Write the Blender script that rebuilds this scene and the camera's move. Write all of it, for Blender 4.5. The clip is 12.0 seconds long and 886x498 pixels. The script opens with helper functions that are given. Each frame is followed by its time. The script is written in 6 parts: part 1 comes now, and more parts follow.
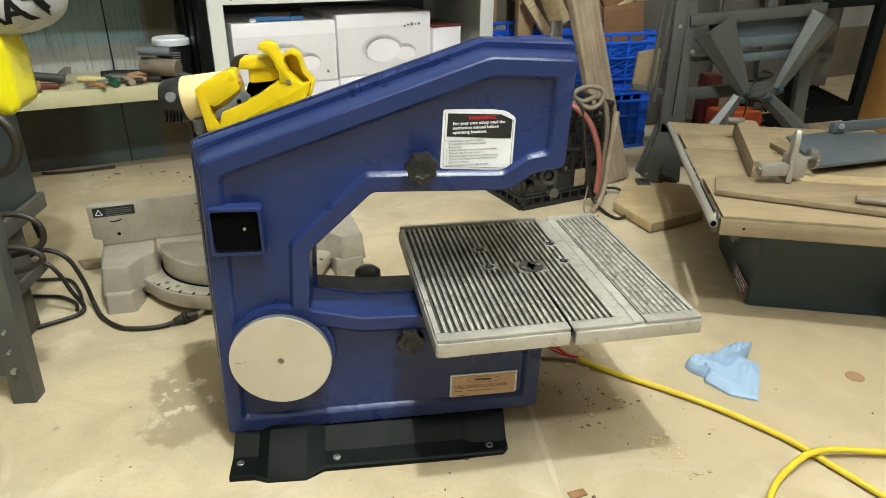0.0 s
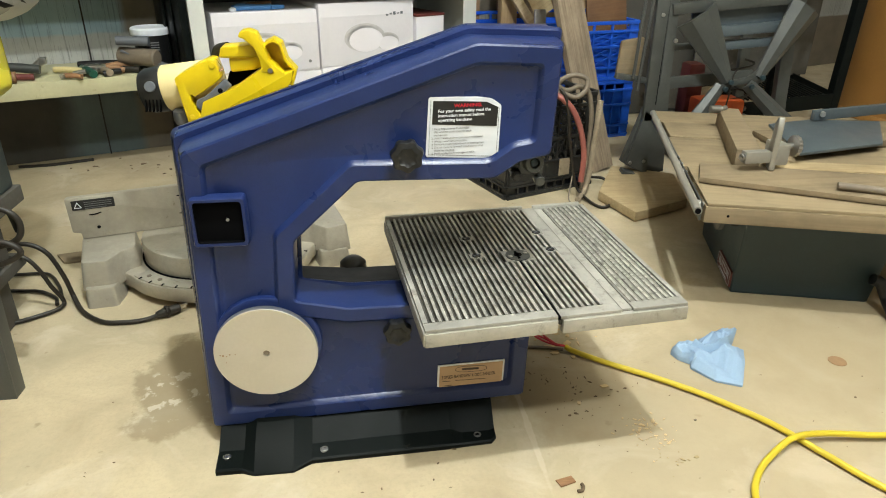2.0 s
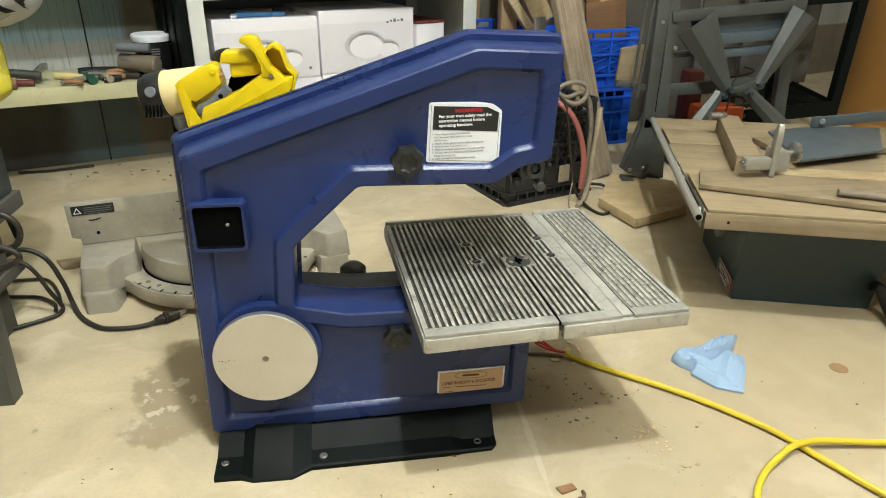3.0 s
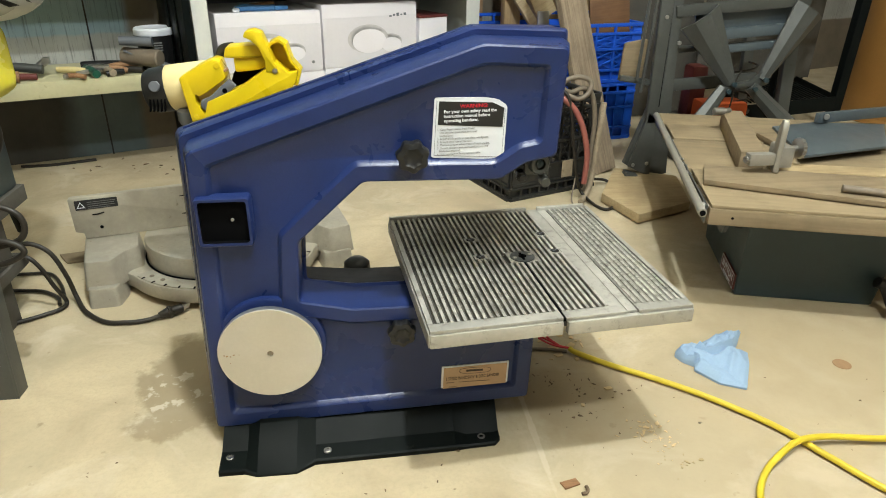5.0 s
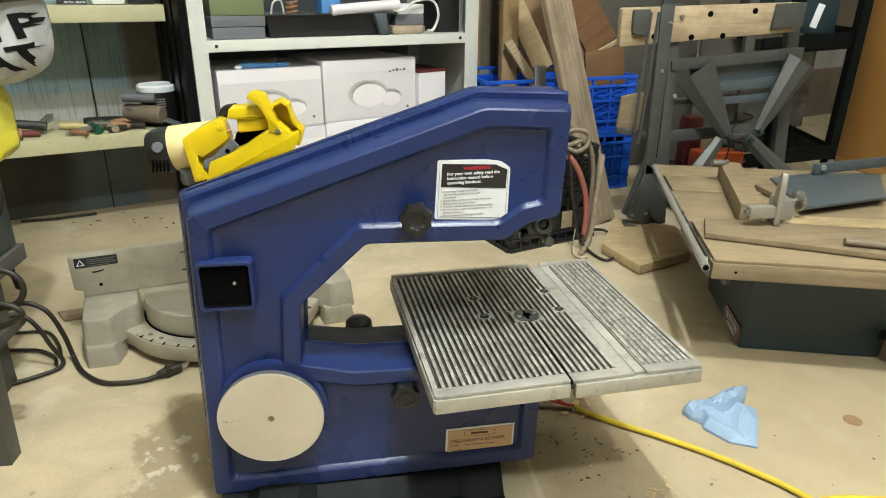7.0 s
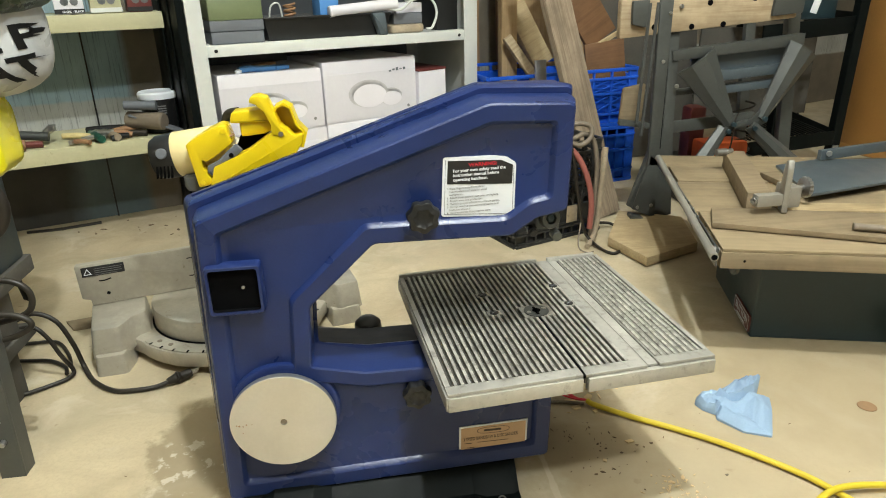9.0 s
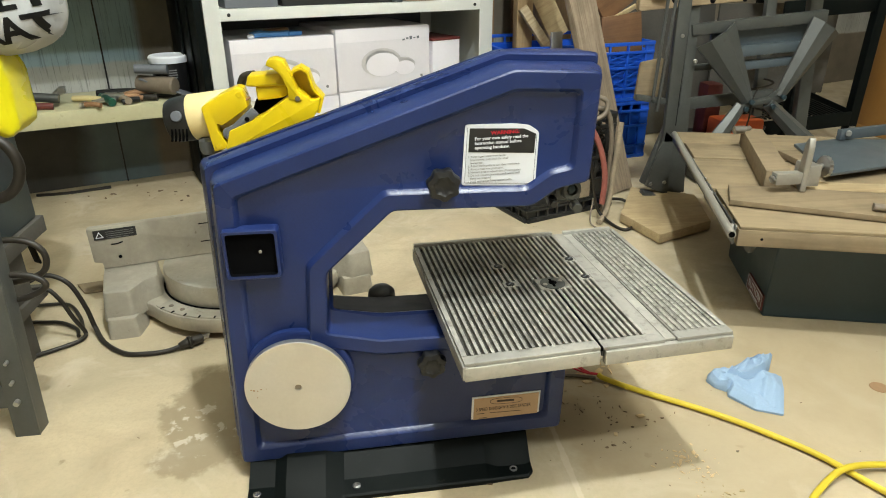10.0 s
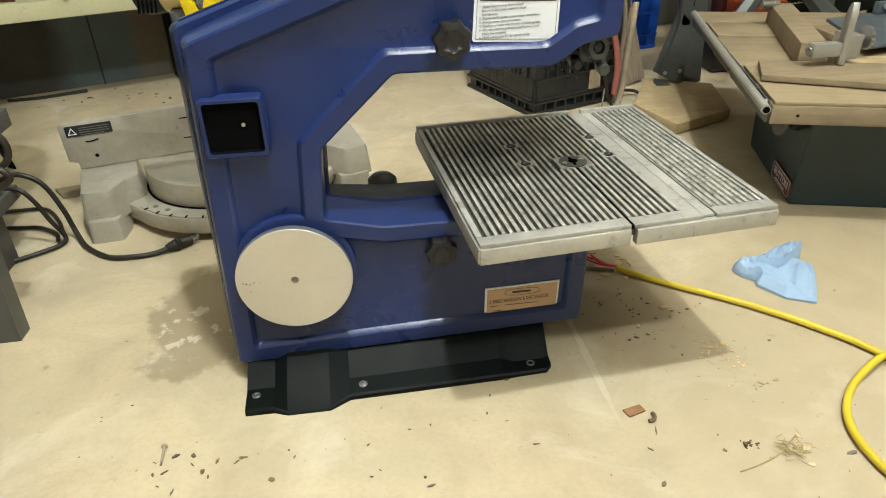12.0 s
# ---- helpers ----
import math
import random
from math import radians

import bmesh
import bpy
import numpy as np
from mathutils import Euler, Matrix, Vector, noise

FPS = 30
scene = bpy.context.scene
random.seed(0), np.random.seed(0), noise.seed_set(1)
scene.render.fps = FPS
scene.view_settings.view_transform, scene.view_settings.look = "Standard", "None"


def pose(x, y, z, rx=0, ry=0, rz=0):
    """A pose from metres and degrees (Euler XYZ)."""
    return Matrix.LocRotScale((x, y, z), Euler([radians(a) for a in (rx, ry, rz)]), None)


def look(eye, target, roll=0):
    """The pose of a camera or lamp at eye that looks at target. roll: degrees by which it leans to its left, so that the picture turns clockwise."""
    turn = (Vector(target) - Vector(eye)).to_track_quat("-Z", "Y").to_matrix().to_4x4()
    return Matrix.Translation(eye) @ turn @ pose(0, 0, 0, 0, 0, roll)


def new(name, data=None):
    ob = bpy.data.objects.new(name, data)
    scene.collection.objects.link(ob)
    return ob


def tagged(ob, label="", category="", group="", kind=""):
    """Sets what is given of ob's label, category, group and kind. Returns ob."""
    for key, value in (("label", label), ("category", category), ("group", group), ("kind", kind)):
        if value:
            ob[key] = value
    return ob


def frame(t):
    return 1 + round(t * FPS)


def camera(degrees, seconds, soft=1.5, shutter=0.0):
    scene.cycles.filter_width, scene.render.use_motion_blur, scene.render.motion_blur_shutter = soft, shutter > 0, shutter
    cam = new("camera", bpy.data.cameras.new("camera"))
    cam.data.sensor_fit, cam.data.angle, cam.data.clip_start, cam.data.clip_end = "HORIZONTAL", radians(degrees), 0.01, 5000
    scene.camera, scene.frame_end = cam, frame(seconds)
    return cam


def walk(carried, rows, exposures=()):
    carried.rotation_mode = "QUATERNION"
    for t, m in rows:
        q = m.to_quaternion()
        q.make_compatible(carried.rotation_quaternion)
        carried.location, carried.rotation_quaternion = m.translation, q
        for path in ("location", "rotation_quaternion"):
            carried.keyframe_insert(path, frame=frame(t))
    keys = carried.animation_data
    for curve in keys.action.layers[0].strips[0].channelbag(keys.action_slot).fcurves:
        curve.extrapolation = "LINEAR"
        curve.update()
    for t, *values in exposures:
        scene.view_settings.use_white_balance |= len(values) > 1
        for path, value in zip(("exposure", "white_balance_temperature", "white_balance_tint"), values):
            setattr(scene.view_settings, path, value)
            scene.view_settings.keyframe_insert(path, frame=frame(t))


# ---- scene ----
from mathutils.bvhtree import BVHTree

cam = camera(67.3, 12.0, soft=1.0)
PATH = [
    (0, (0.222, 0.33, 0.608), (0.415, 2.131, -0.24), 0.5),
    (0.5, (0.221, 0.331, 0.606), (0.422, 2.131, -0.241), 0.4),
    (1, (0.219, 0.332, 0.606), (0.434, 2.129, -0.245), 0.5),
    (1.5, (0.219, 0.335, 0.603), (0.452, 2.125, -0.257), 0.7),
    (2, (0.22, 0.334, 0.603), (0.459, 2.119, -0.267), 0.6),
    (2.5, (0.219, 0.335, 0.602), (0.461, 2.117, -0.273), 0.7),
    (3, (0.219, 0.335, 0.6), (0.461, 2.13, -0.25), 0.7),
    (5, (0.215, 0.336, 0.601), (0.453, 2.124, -0.264), 0.8),
    (5.5, (0.218, 0.337, 0.6), (0.457, 2.122, -0.27), 2.7),
    (6, (0.215, 0.34, 0.603), (0.458, 2.127, -0.262), 2.6),
    (6.5, (0.213, 0.347, 0.612), (0.459, 2.17, -0.172), 2.3),
    (7, (0.21, 0.35, 0.616), (0.46, 2.19, -0.127), 0.4),
    (9, (0.206, 0.353, 0.614), (0.444, 2.193, -0.133), -1.5),
    (9.5, (0.199, 0.356, 0.612), (0.431, 2.18, -0.175), -1.3),
    (10, (0.19, 0.359, 0.605), (0.412, 2.171, -0.21), -0.3),
    (10.5, (0.182, 0.364, 0.596), (0.393, 2.148, -0.281), 0.2),
    (11, (0.179, 0.376, 0.578), (0.384, 2.129, -0.363), -0.4),
    (11.5, (0.181, 0.398, 0.555), (0.38, 2.131, -0.423), -1.6),
    (12, (0.183, 0.414, 0.53), (0.396, 2.114, -0.501), -1.5),
]
walk(cam, [(t, look(eye, target, roll)) for t, eye, target, roll in PATH])

# ---------- light ----------
world = bpy.data.worlds.new("world")
scene.world = world
world.use_nodes = True
world.node_tree.nodes["Background"].inputs[0].default_value = (0.9, 0.95, 1.0, 1)
world.node_tree.nodes["Background"].inputs[1].default_value = 0.02
scene.view_settings.exposure = 0.61


def bulb(x, y, z, watts, size=0.06, colour=(0.92, 1.0, 1.0)):
    data = bpy.data.lights.new("bulb", "POINT")
    data.energy, data.shadow_soft_size, data.color = watts, size, colour
    ob = new("key_or_fill_light", data)
    ob.location = (x, y, z)
    return ob


bulb(0.43, 0.57, 2.1, 76, 0.035)
bulb(0.75, -0.15, 2.1, 53, 0.07)
# weak fill added for the back of the room, no known source
bulb(1.2, 2.3, 2.2, 4, 0.06)


# ---------- mesh helpers ----------
def box(x0, x1, y0, y1, z0, z1, bev=0.0, m=None):
    bm = bmesh.new()
    bmesh.ops.create_cube(bm, size=1.0)
    bmesh.ops.scale(bm, vec=(x1 - x0, y1 - y0, z1 - z0), verts=bm.verts)
    bmesh.ops.translate(bm, vec=((x0 + x1) / 2, (y0 + y1) / 2, (z0 + z1) / 2), verts=bm.verts)
    if bev:
        bmesh.ops.bevel(bm, geom=bm.edges[:], offset=bev, segments=2, affect="EDGES", profile=0.6)
    if m is not None:
        bm.transform(m)
    return bm


def join(*parts_):
    out = bmesh.new()
    for b in parts_:
        me = bpy.data.meshes.new("tmp")
        b.to_mesh(me)
        b.free()
        out.from_mesh(me)
        bpy.data.meshes.remove(me)
    return out


def prism(pts, y0, y1, bev=0.0, m=None):
    """A polygon given in (x, z), drawn out from y0 to y1, its two rims rounded by bev."""
    if sum(a[0] * c[1] - c[0] * a[1] for a, c in zip(pts, list(pts[1:]) + [pts[0]])) < 0:
        pts = list(pts)[::-1]
    at = lambda d, y: [(x, y, z) for x, z in (offset(pts, -d) if d else pts)]
    if bev:
        bev = min(bev, (y1 - y0) * 0.45)
        loops = [at(bev, y0), at(bev * 0.3, y0 + bev * 0.3), at(0, y0 + bev), at(0, y1 - bev), at(bev * 0.3, y1 - bev * 0.3), at(bev, y1)]
    else:
        loops = [at(0, y0), at(0, y1)]
    bm = rings(loops)
    if m is not None:
        bm.transform(m)
    return bm


def slab(pts, z0, z1, bev=0.0, m=None):
    """A polygon given in (x, y), drawn up from z0 to z1."""
    bm = prism(pts, -z1, -z0, bev)
    bm.transform(Matrix(((1, 0, 0, 0), (0, 0, 1, 0), (0, -1, 0, 0), (0, 0, 0, 1))))
    if m is not None:
        bm.transform(m)
    return bm


def rings(loops, close=True):
    """A skin over loops of equal length, capped at both ends."""
    bm = bmesh.new()
    vs = [[bm.verts.new(p) for p in loop] for loop in loops]
    n = len(loops[0])
    for a, b in zip(vs, vs[1:]):
        for i in range(n):
            bm.faces.new((a[i], a[(i + 1) % n], b[(i + 1) % n], b[i]))
    if close:
        bm.faces.new(vs[0][::-1])
        bm.faces.new(vs[-1])
    bmesh.ops.recalc_face_normals(bm, faces=bm.faces)
    return bm


def lathe(profile, seg=32, m=None):
    """Turns a profile of (radius, z) about z."""
    loops = [[(r * math.cos(2 * math.pi * i / seg), r * math.sin(2 * math.pi * i / seg), z) for i in range(seg)] for r, z in profile]
    bm = rings(loops)
    if m is not None:
        bm.transform(m)
    return bm


def smooth_path(pts, steps=8):
    pts = [Vector(p) for p in pts]
    if len(pts) < 3:
        return pts
    ext = [2 * pts[0] - pts[1]] + pts + [2 * pts[-1] - pts[-2]]
    out = []
    for i in range(1, len(ext) - 2):
        p0, p1, p2, p3 = ext[i - 1:i + 3]
        for k in range(steps):
            t = k / steps
            out.append(0.5 * (2 * p1 + (p2 - p0) * t + (2 * p0 - 5 * p1 + 4 * p2 - p3) * t * t + (3 * p1 - p0 - 3 * p2 + p3) * t ** 3))
    return out + [pts[-1]]


def tube(pts, r, seg=10, steps=8, m=None):
    """A round cord or pipe along a smooth line."""
    line = smooth_path(pts, steps)
    side = Vector((0.3, 0.2, 1)).normalized()
    loops = []
    for i, p in enumerate(line):
        d = (line[min(i + 1, len(line) - 1)] - line[max(i - 1, 0)]).normalized()
        side = (side - d * side.dot(d)).normalized()
        up = d.cross(side)
        loops.append([p + r * (math.cos(2 * math.pi * k / seg) * side + math.sin(2 * math.pi * k / seg) * up) for k in range(seg)])
    bm = rings(loops)
    if m is not None:
        bm.transform(m)
    return bm


def bar(a, b, w, h, bev=0.0, up=(0, 0, 1)):
    """A straight bar of w by h from a to b."""
    a, b = Vector(a), Vector(b)
    d = b - a
    z = d.normalized()
    x = Vector(up).cross(z)
    x = x.normalized() if x.length > 1e-4 else Vector((1, 0, 0))
    y = z.cross(x)
    m = Matrix((x, y, z)).transposed().to_4x4()
    m.translation = a
    return box(-w / 2, w / 2, -h / 2, h / 2, 0, d.length, bev, m)


def rod(a, b, r, seg=16, r2=None):
    a, b = Vector(a), Vector(b)
    m = (b - a).to_track_quat("Z", "Y").to_matrix().to_4x4()
    m.translation = a
    L = (b - a).length
    r2 = r if r2 is None else r2
    e = min(r, r2, L) * 0.15
    return lathe([(r - e, 0), (r, e), (r2, L - e), (r2 - e, L)], seg, m)


def offset(pts, d):
    """A polygon moved outwards by d with mitred corners (counter-clockwise)."""
    out = []
    n = len(pts)
    for i in range(n):
        p0, p1, p2 = Vector(pts[i - 1]), Vector(pts[i]), Vector(pts[(i + 1) % n])
        e1, e2 = (p1 - p0).normalized(), (p2 - p1).normalized()
        n1, n2 = Vector((e1.y, -e1.x)), Vector((e2.y, -e2.x))
        k = 1 + n1.dot(n2)
        q = p1 + (n1 + n2) * (d / max(k, 0.35))
        out.append((q.x, q.y))
    return out


def rounded(pts, r, seg=4):
    """A polygon with rounded corners."""
    out = []
    n = len(pts)
    for i in range(n):
        p0, p1, p2 = Vector(pts[i - 1]), Vector(pts[i]), Vector(pts[(i + 1) % n])
        a = p1 + (p0 - p1).normalized() * min(r, (p0 - p1).length * 0.45)
        b = p1 + (p2 - p1).normalized() * min(r, (p2 - p1).length * 0.45)
        for k in range(seg + 1):
            t = k / seg
            q = a * (1 - t) ** 2 + p1 * 2 * t * (1 - t) + b * t * t
            out.append((q.x, q.y))
    return out


def words(text, size, m, align="LEFT", bold=0.0, wide=1.0):
    """Lettering as a thin mesh, lying in x and y and facing z before m."""
    cu = bpy.data.curves.new("words", "FONT")
    cu.body, cu.size, cu.extrude, cu.offset = text, size, 0.0001, bold
    cu.align_x = align
    cu.resolution_u = 2
    ob = bpy.data.objects.new("words", cu)
    scene.collection.objects.link(ob)
    me = bpy.data.meshes.new_from_object(ob.evaluated_get(bpy.context.evaluated_depsgraph_get()))
    bpy.data.objects.remove(ob)
    bpy.data.curves.remove(cu)
    bm = bmesh.new()
    bm.from_mesh(me)
    bpy.data.meshes.remove(me)
    bm.transform(m @ Matrix.Diagonal((wide, 1, 1, 1)))
    return bm


WORLD = set()


def thing(name, label, category, m=None, group="", own=False):
    """An empty that parents the parts. own: the parts are given in its own frame, otherwise in the world's."""
    ob = new(name)
    ob.empty_display_size = 0.05
    ob.matrix_basis = m if m is not None else Matrix()
    tagged(ob, label, category, group)
    if not own:
        WORLD.add(ob.name)
    return ob


def root(ob):
    while ob.parent:
        ob = ob.parent
    return ob


def part(name, bm, material, parent, label="", angle=38):
    me = bpy.data.meshes.new(name)
    if parent is not None:
        top = root(parent)
        if top.name in WORLD:
            bm.transform(top.matrix_basis.inverted())
    bm.to_mesh(me)
    bm.free()
    me.materials.append(material)
    me.shade_smooth()
    me.set_sharp_from_angle(angle=radians(angle))
    ob = new(name, me)
    ob.parent = parent
    if label:
        ob["label"] = label
    return ob


def single(name, bm, material, label, category, m=None, group="", kind="", angle=38):
    """A thing of one mesh, its geometry in the world's frame or in that of m."""
    ob = part(name, bm, material, None, angle=angle)
    if m is not None:
        ob.matrix_basis = m
    return tagged(ob, label, category, group, kind)


# ---------- materials ----------
def material(name):
    mt = bpy.data.materials.new(name)
    mt.use_nodes = True
    nt = mt.node_tree
    return mt, nt, nt.nodes["Principled BSDF"]


def node(nt, kind, **values):
    n = nt.nodes.new(kind)
    for k, v in values.items():
        n.inputs[k.replace("_", " ")].default_value = v
    return n


def rgb(c):
    return (c[0], c[1], c[2], 1)


def ramp(nt, fac, stops):
    r = nt.nodes.new("ShaderNodeValToRGB")
    e = r.color_ramp.elements
    while len(e) < len(stops):
        e.new(0.5)
    for el, (p, c) in zip(e, stops):
        el.position, el.color = p, (c, c, c, 1) if isinstance(c, (int, float)) else rgb(c)
    nt.links.new(fac, r.inputs[0])
    return r.outputs[0]


def mix(nt, fac, a, b, mode="MIX"):
    m = nt.nodes.new("ShaderNodeMix")
    m.data_type, m.blend_type = "RGBA", mode
    for sock, v in ((m.inputs[0], fac), (m.inputs[6], a), (m.inputs[7], b)):
        if isinstance(v, bpy.types.NodeSocket):
            nt.links.new(v, sock)
        else:
            sock.default_value = v if isinstance(v, (int, float)) else rgb(v)
    return m.outputs[2]


def coords(nt, scale=(1, 1, 1), rot=(0, 0, 0), loc=(0, 0, 0)):
    tc = nt.nodes.new("ShaderNodeTexCoord")
    mp = nt.nodes.new("ShaderNodeMapping")
    mp.inputs["Scale"].default_value = scale
    mp.inputs["Rotation"].default_value = [radians(a) for a in rot]
    mp.inputs["Location"].default_value = loc
    nt.links.new(tc.outputs["Object"], mp.inputs[0])
    return mp.outputs[0]


def noise_tex(nt, vec, scale, detail=4, rough=0.6, dist=0.0):
    n = node(nt, "ShaderNodeTexNoise", Scale=scale, Detail=detail, Roughness=rough, Distortion=dist)
    nt.links.new(vec, n.inputs["Vector"])
    return n.outputs[0]


def bump(nt, bsdf, height, strength=0.2, distance=0.002):
    b = node(nt, "ShaderNodeBump", Strength=strength, Distance=distance)
    nt.links.new(height, b.inputs["Height"])
    nt.links.new(b.outputs[0], bsdf.inputs["Normal"])


def surface(name, colour, rough=0.5, metal=0.0, worn=None, wear=0.5, grain=120.0, broad=9.0, relief=0.15, spec=0.5, coat=0.0, vary=0.12):
    """A plain surface with fine grain, broad unevenness and wear of another colour."""
    mt, nt, bs = material(name)
    v = coords(nt)
    fine, large = noise_tex(nt, v, grain, 5, 0.65), noise_tex(nt, v, broad, 4, 0.6, 0.4)
    dark = tuple(c * (1 - vary) for c in colour)
    light = tuple(min(1, c * (1 + vary)) for c in colour)
    col = mix(nt, ramp(nt, large, [(0.3, 0.0), (0.7, 1.0)]), dark, light)
    col = mix(nt, ramp(nt, fine, [(0.35, 0.0), (0.65, 0.35)]), col, tuple(c * (1 - 1.6 * vary) for c in colour))
    if worn:
        both = noise_tex(nt, v, broad * 3.1, 8, 0.72, 0.2)
        col = mix(nt, ramp(nt, both, [(0.72 - 0.25 * wear, 0.0), (0.80 - 0.2 * wear, 1.0)]), col, worn)
    info = nt.nodes.new("ShaderNodeObjectInfo")
    hue = nt.nodes.new("ShaderNodeHueSaturation")
    mr = node(nt, "ShaderNodeMapRange", To_Min=0.92, To_Max=1.08)
    nt.links.new(info.outputs["Random"], mr.inputs["Value"])
    nt.links.new(mr.outputs[0], hue.inputs["Value"])
    nt.links.new(col, hue.inputs["Color"])
    nt.links.new(hue.outputs[0], bs.inputs["Base Color"])
    rr = ramp(nt, large, [(0.25, max(0.03, rough - 0.12)), (0.75, min(1, rough + 0.12))])
    nt.links.new(rr, bs.inputs["Roughness"])
    bs.inputs["Metallic"].default_value = metal
    bs.inputs["Specular IOR Level"].default_value = spec
    bs.inputs["Coat Weight"].default_value = coat
    if relief:
        bump(nt, bs, fine, relief, 0.001)
    return mt


def wood(name, light, dark, rough=0.65, scale=1.0, axis="x", relief=0.2, knots=0.0):
    """Sawn timber with grain drawn out along an axis of the object."""
    mt, nt, bs = material(name)
    s = {"x": (1.2, 26, 26), "y": (26, 1.2, 26), "z": (26, 26, 1.2)}[axis]
    v = coords(nt, tuple(c * scale for c in s))
    info = nt.nodes.new("ShaderNodeObjectInfo")
    shift = nt.nodes.new("ShaderNodeVectorMath")
    shift.operation = "MULTIPLY_ADD"
    comb = nt.nodes.new("ShaderNodeCombineXYZ")
    for i in range(3):
        nt.links.new(info.outputs["Random"], comb.inputs[i])
    nt.links.new(comb.outputs[0], shift.inputs[0])
    shift.inputs[1].default_value = (37, 37, 37)
    nt.links.new(v, shift.inputs[2])
    vec = shift.outputs[0]
    rings_ = noise_tex(nt, vec, 1.2, 3, 0.5, 1.6)
    w = node(nt, "ShaderNodeMath")
    w.operation = "SINE"
    mul = node(nt, "ShaderNodeMath")
    mul.operation = "MULTIPLY"
    mul.inputs[1].default_value = 34
    nt.links.new(rings_, mul.inputs[0])
    nt.links.new(mul.outputs[0], w.inputs[0])
    band = ramp(nt, w.outputs[0], [(0.0, 0.0), (1.0, 1.0)])
    fibre = noise_tex(nt, vec, 5, 5, 0.7)
    col = mix(nt, band, light, tuple(0.8 * a + 0.2 * b for a, b in zip(light, dark)))
    col = mix(nt, ramp(nt, fibre, [(0.45, 0.0), (0.75, 0.8)]), col, dark)
    blot = noise_tex(nt, coords(nt), 7, 5, 0.65)
    col = mix(nt, ramp(nt, blot, [(0.45, 0.0), (0.72, 0.6)]), col, tuple(c * 0.6 for c in dark))
    nt.links.new(col, bs.inputs["Base Color"])
    bs.inputs["Roughness"].default_value = rough
    bs.inputs["Specular IOR Level"].default_value = 0.3
    bump(nt, bs, fibre, relief, 0.001)
    return mt


def concrete():
    mt, nt, bs = material("stained_concrete")
    v = coords(nt)
    big, mid, fine = noise_tex(nt, v, 1.6, 5, 0.55, 0.3), noise_tex(nt, v, 9, 6, 0.6, 0.5), noise_tex(nt, v, 160, 5, 0.7)
    col = mix(nt, ramp(nt, big, [(0.3, 0.0), (0.7, 1.0)]), (0.47, 0.385, 0.25), (0.60, 0.505, 0.335))
    col = mix(nt, ramp(nt, mid, [(0.42, 0.0), (0.72, 0.7)]), col, (0.37, 0.295, 0.19))
    col = mix(nt, ramp(nt, fine, [(0.45, 0.0), (0.72, 0.3)]), col, (0.32, 0.27, 0.19))
    tone, pale = noise_tex(nt, v, 3.1, 8, 0.62, 0.6), noise_tex(nt, v, 6.3, 7, 0.6, 0.8)
    col = mix(nt, ramp(nt, tone, [(0.47, 0.0), (0.62, 0.5)]), col, (0.40, 0.345, 0.235))
    col = mix(nt, ramp(nt, pale, [(0.53, 0.0), (0.68, 0.55)]), col, (0.66, 0.59, 0.46))
    spots = noise_tex(nt, v, 38, 3, 0.5)
    col = mix(nt, ramp(nt, spots, [(0.70, 0.0), (0.76, 0.55)]), col, (0.22, 0.16, 0.09))

    def patch(x, y, rx, ry, colour, strength, edge=0.35, grain=22, cut=None):
        sep = coords(nt, (0.5 / rx, 0.5 / ry, 0), (0, 0, 0), (-0.5 * x / rx, -0.5 * y / ry, 0))
        ln = nt.nodes.new("ShaderNodeVectorMath")
        ln.operation = "LENGTH"
        nt.links.new(sep, ln.inputs[0])
        add = node(nt, "ShaderNodeMath")
        add.operation = "MULTIPLY_ADD"
        nt.links.new(noise_tex(nt, v, grain, 6, 0.65), add.inputs[0])
        add.inputs[1].default_value = 0.8
        nt.links.new(ln.outputs["Value"], add.inputs[2])
        f = ramp(nt, add.outputs[0], [(0.0, strength), (0.80, strength), (0.80 + edge * 0.4, 0.0)])
        return f, colour

    for f, c in (patch(-0.045, 1.165, 0.085, 0.13, (0.27, 0.21, 0.125), 0.75, 0.2, 12),
                 patch(0.50, 1.10, 0.11, 0.12, (0.33, 0.235, 0.125), 0.45, 0.4, 12),
                 patch(0.98, 1.16, 0.24, 0.17, (0.34, 0.265, 0.155), 0.6, 0.9, 5),
                 patch(0.86, 0.95, 0.40, 0.32, (0.42, 0.345, 0.225), 0.55, 1.2, 4),
                 patch(-0.48, 1.62, 0.20, 0.10, (0.33, 0.265, 0.165), 0.5, 0.8, 6),
                 patch(0.4295, 1.01, 0.0042, 0.10, (0.62, 0.55, 0.42), 0.45, 0.6, 30)):
        col = mix(nt, f, col, c)
    chalk = noise_tex(nt, v, 46, 4, 0.6)
    f, c = patch(-0.040, 1.145, 0.065, 0.065, None, 1.0, 0.3, 10)
    m2 = node(nt, "ShaderNodeMath")
    m2.operation = "MULTIPLY"
    nt.links.new(f, m2.inputs[0])
    nt.links.new(ramp(nt, chalk, [(0.56, 0.0), (0.62, 0.55)]), m2.inputs[1])
    col = mix(nt, m2.outputs[0], col, (0.72, 0.66, 0.55))
    nt.links.new(col, bs.inputs["Base Color"])
    nt.links.new(ramp(nt, mid, [(0.3, 0.42), (0.7, 0.68)]), bs.inputs["Roughness"])
    bs.inputs["Specular IOR Level"].default_value = 0.35
    bump(nt, bs, mid, 0.12, 0.004)
    return mt


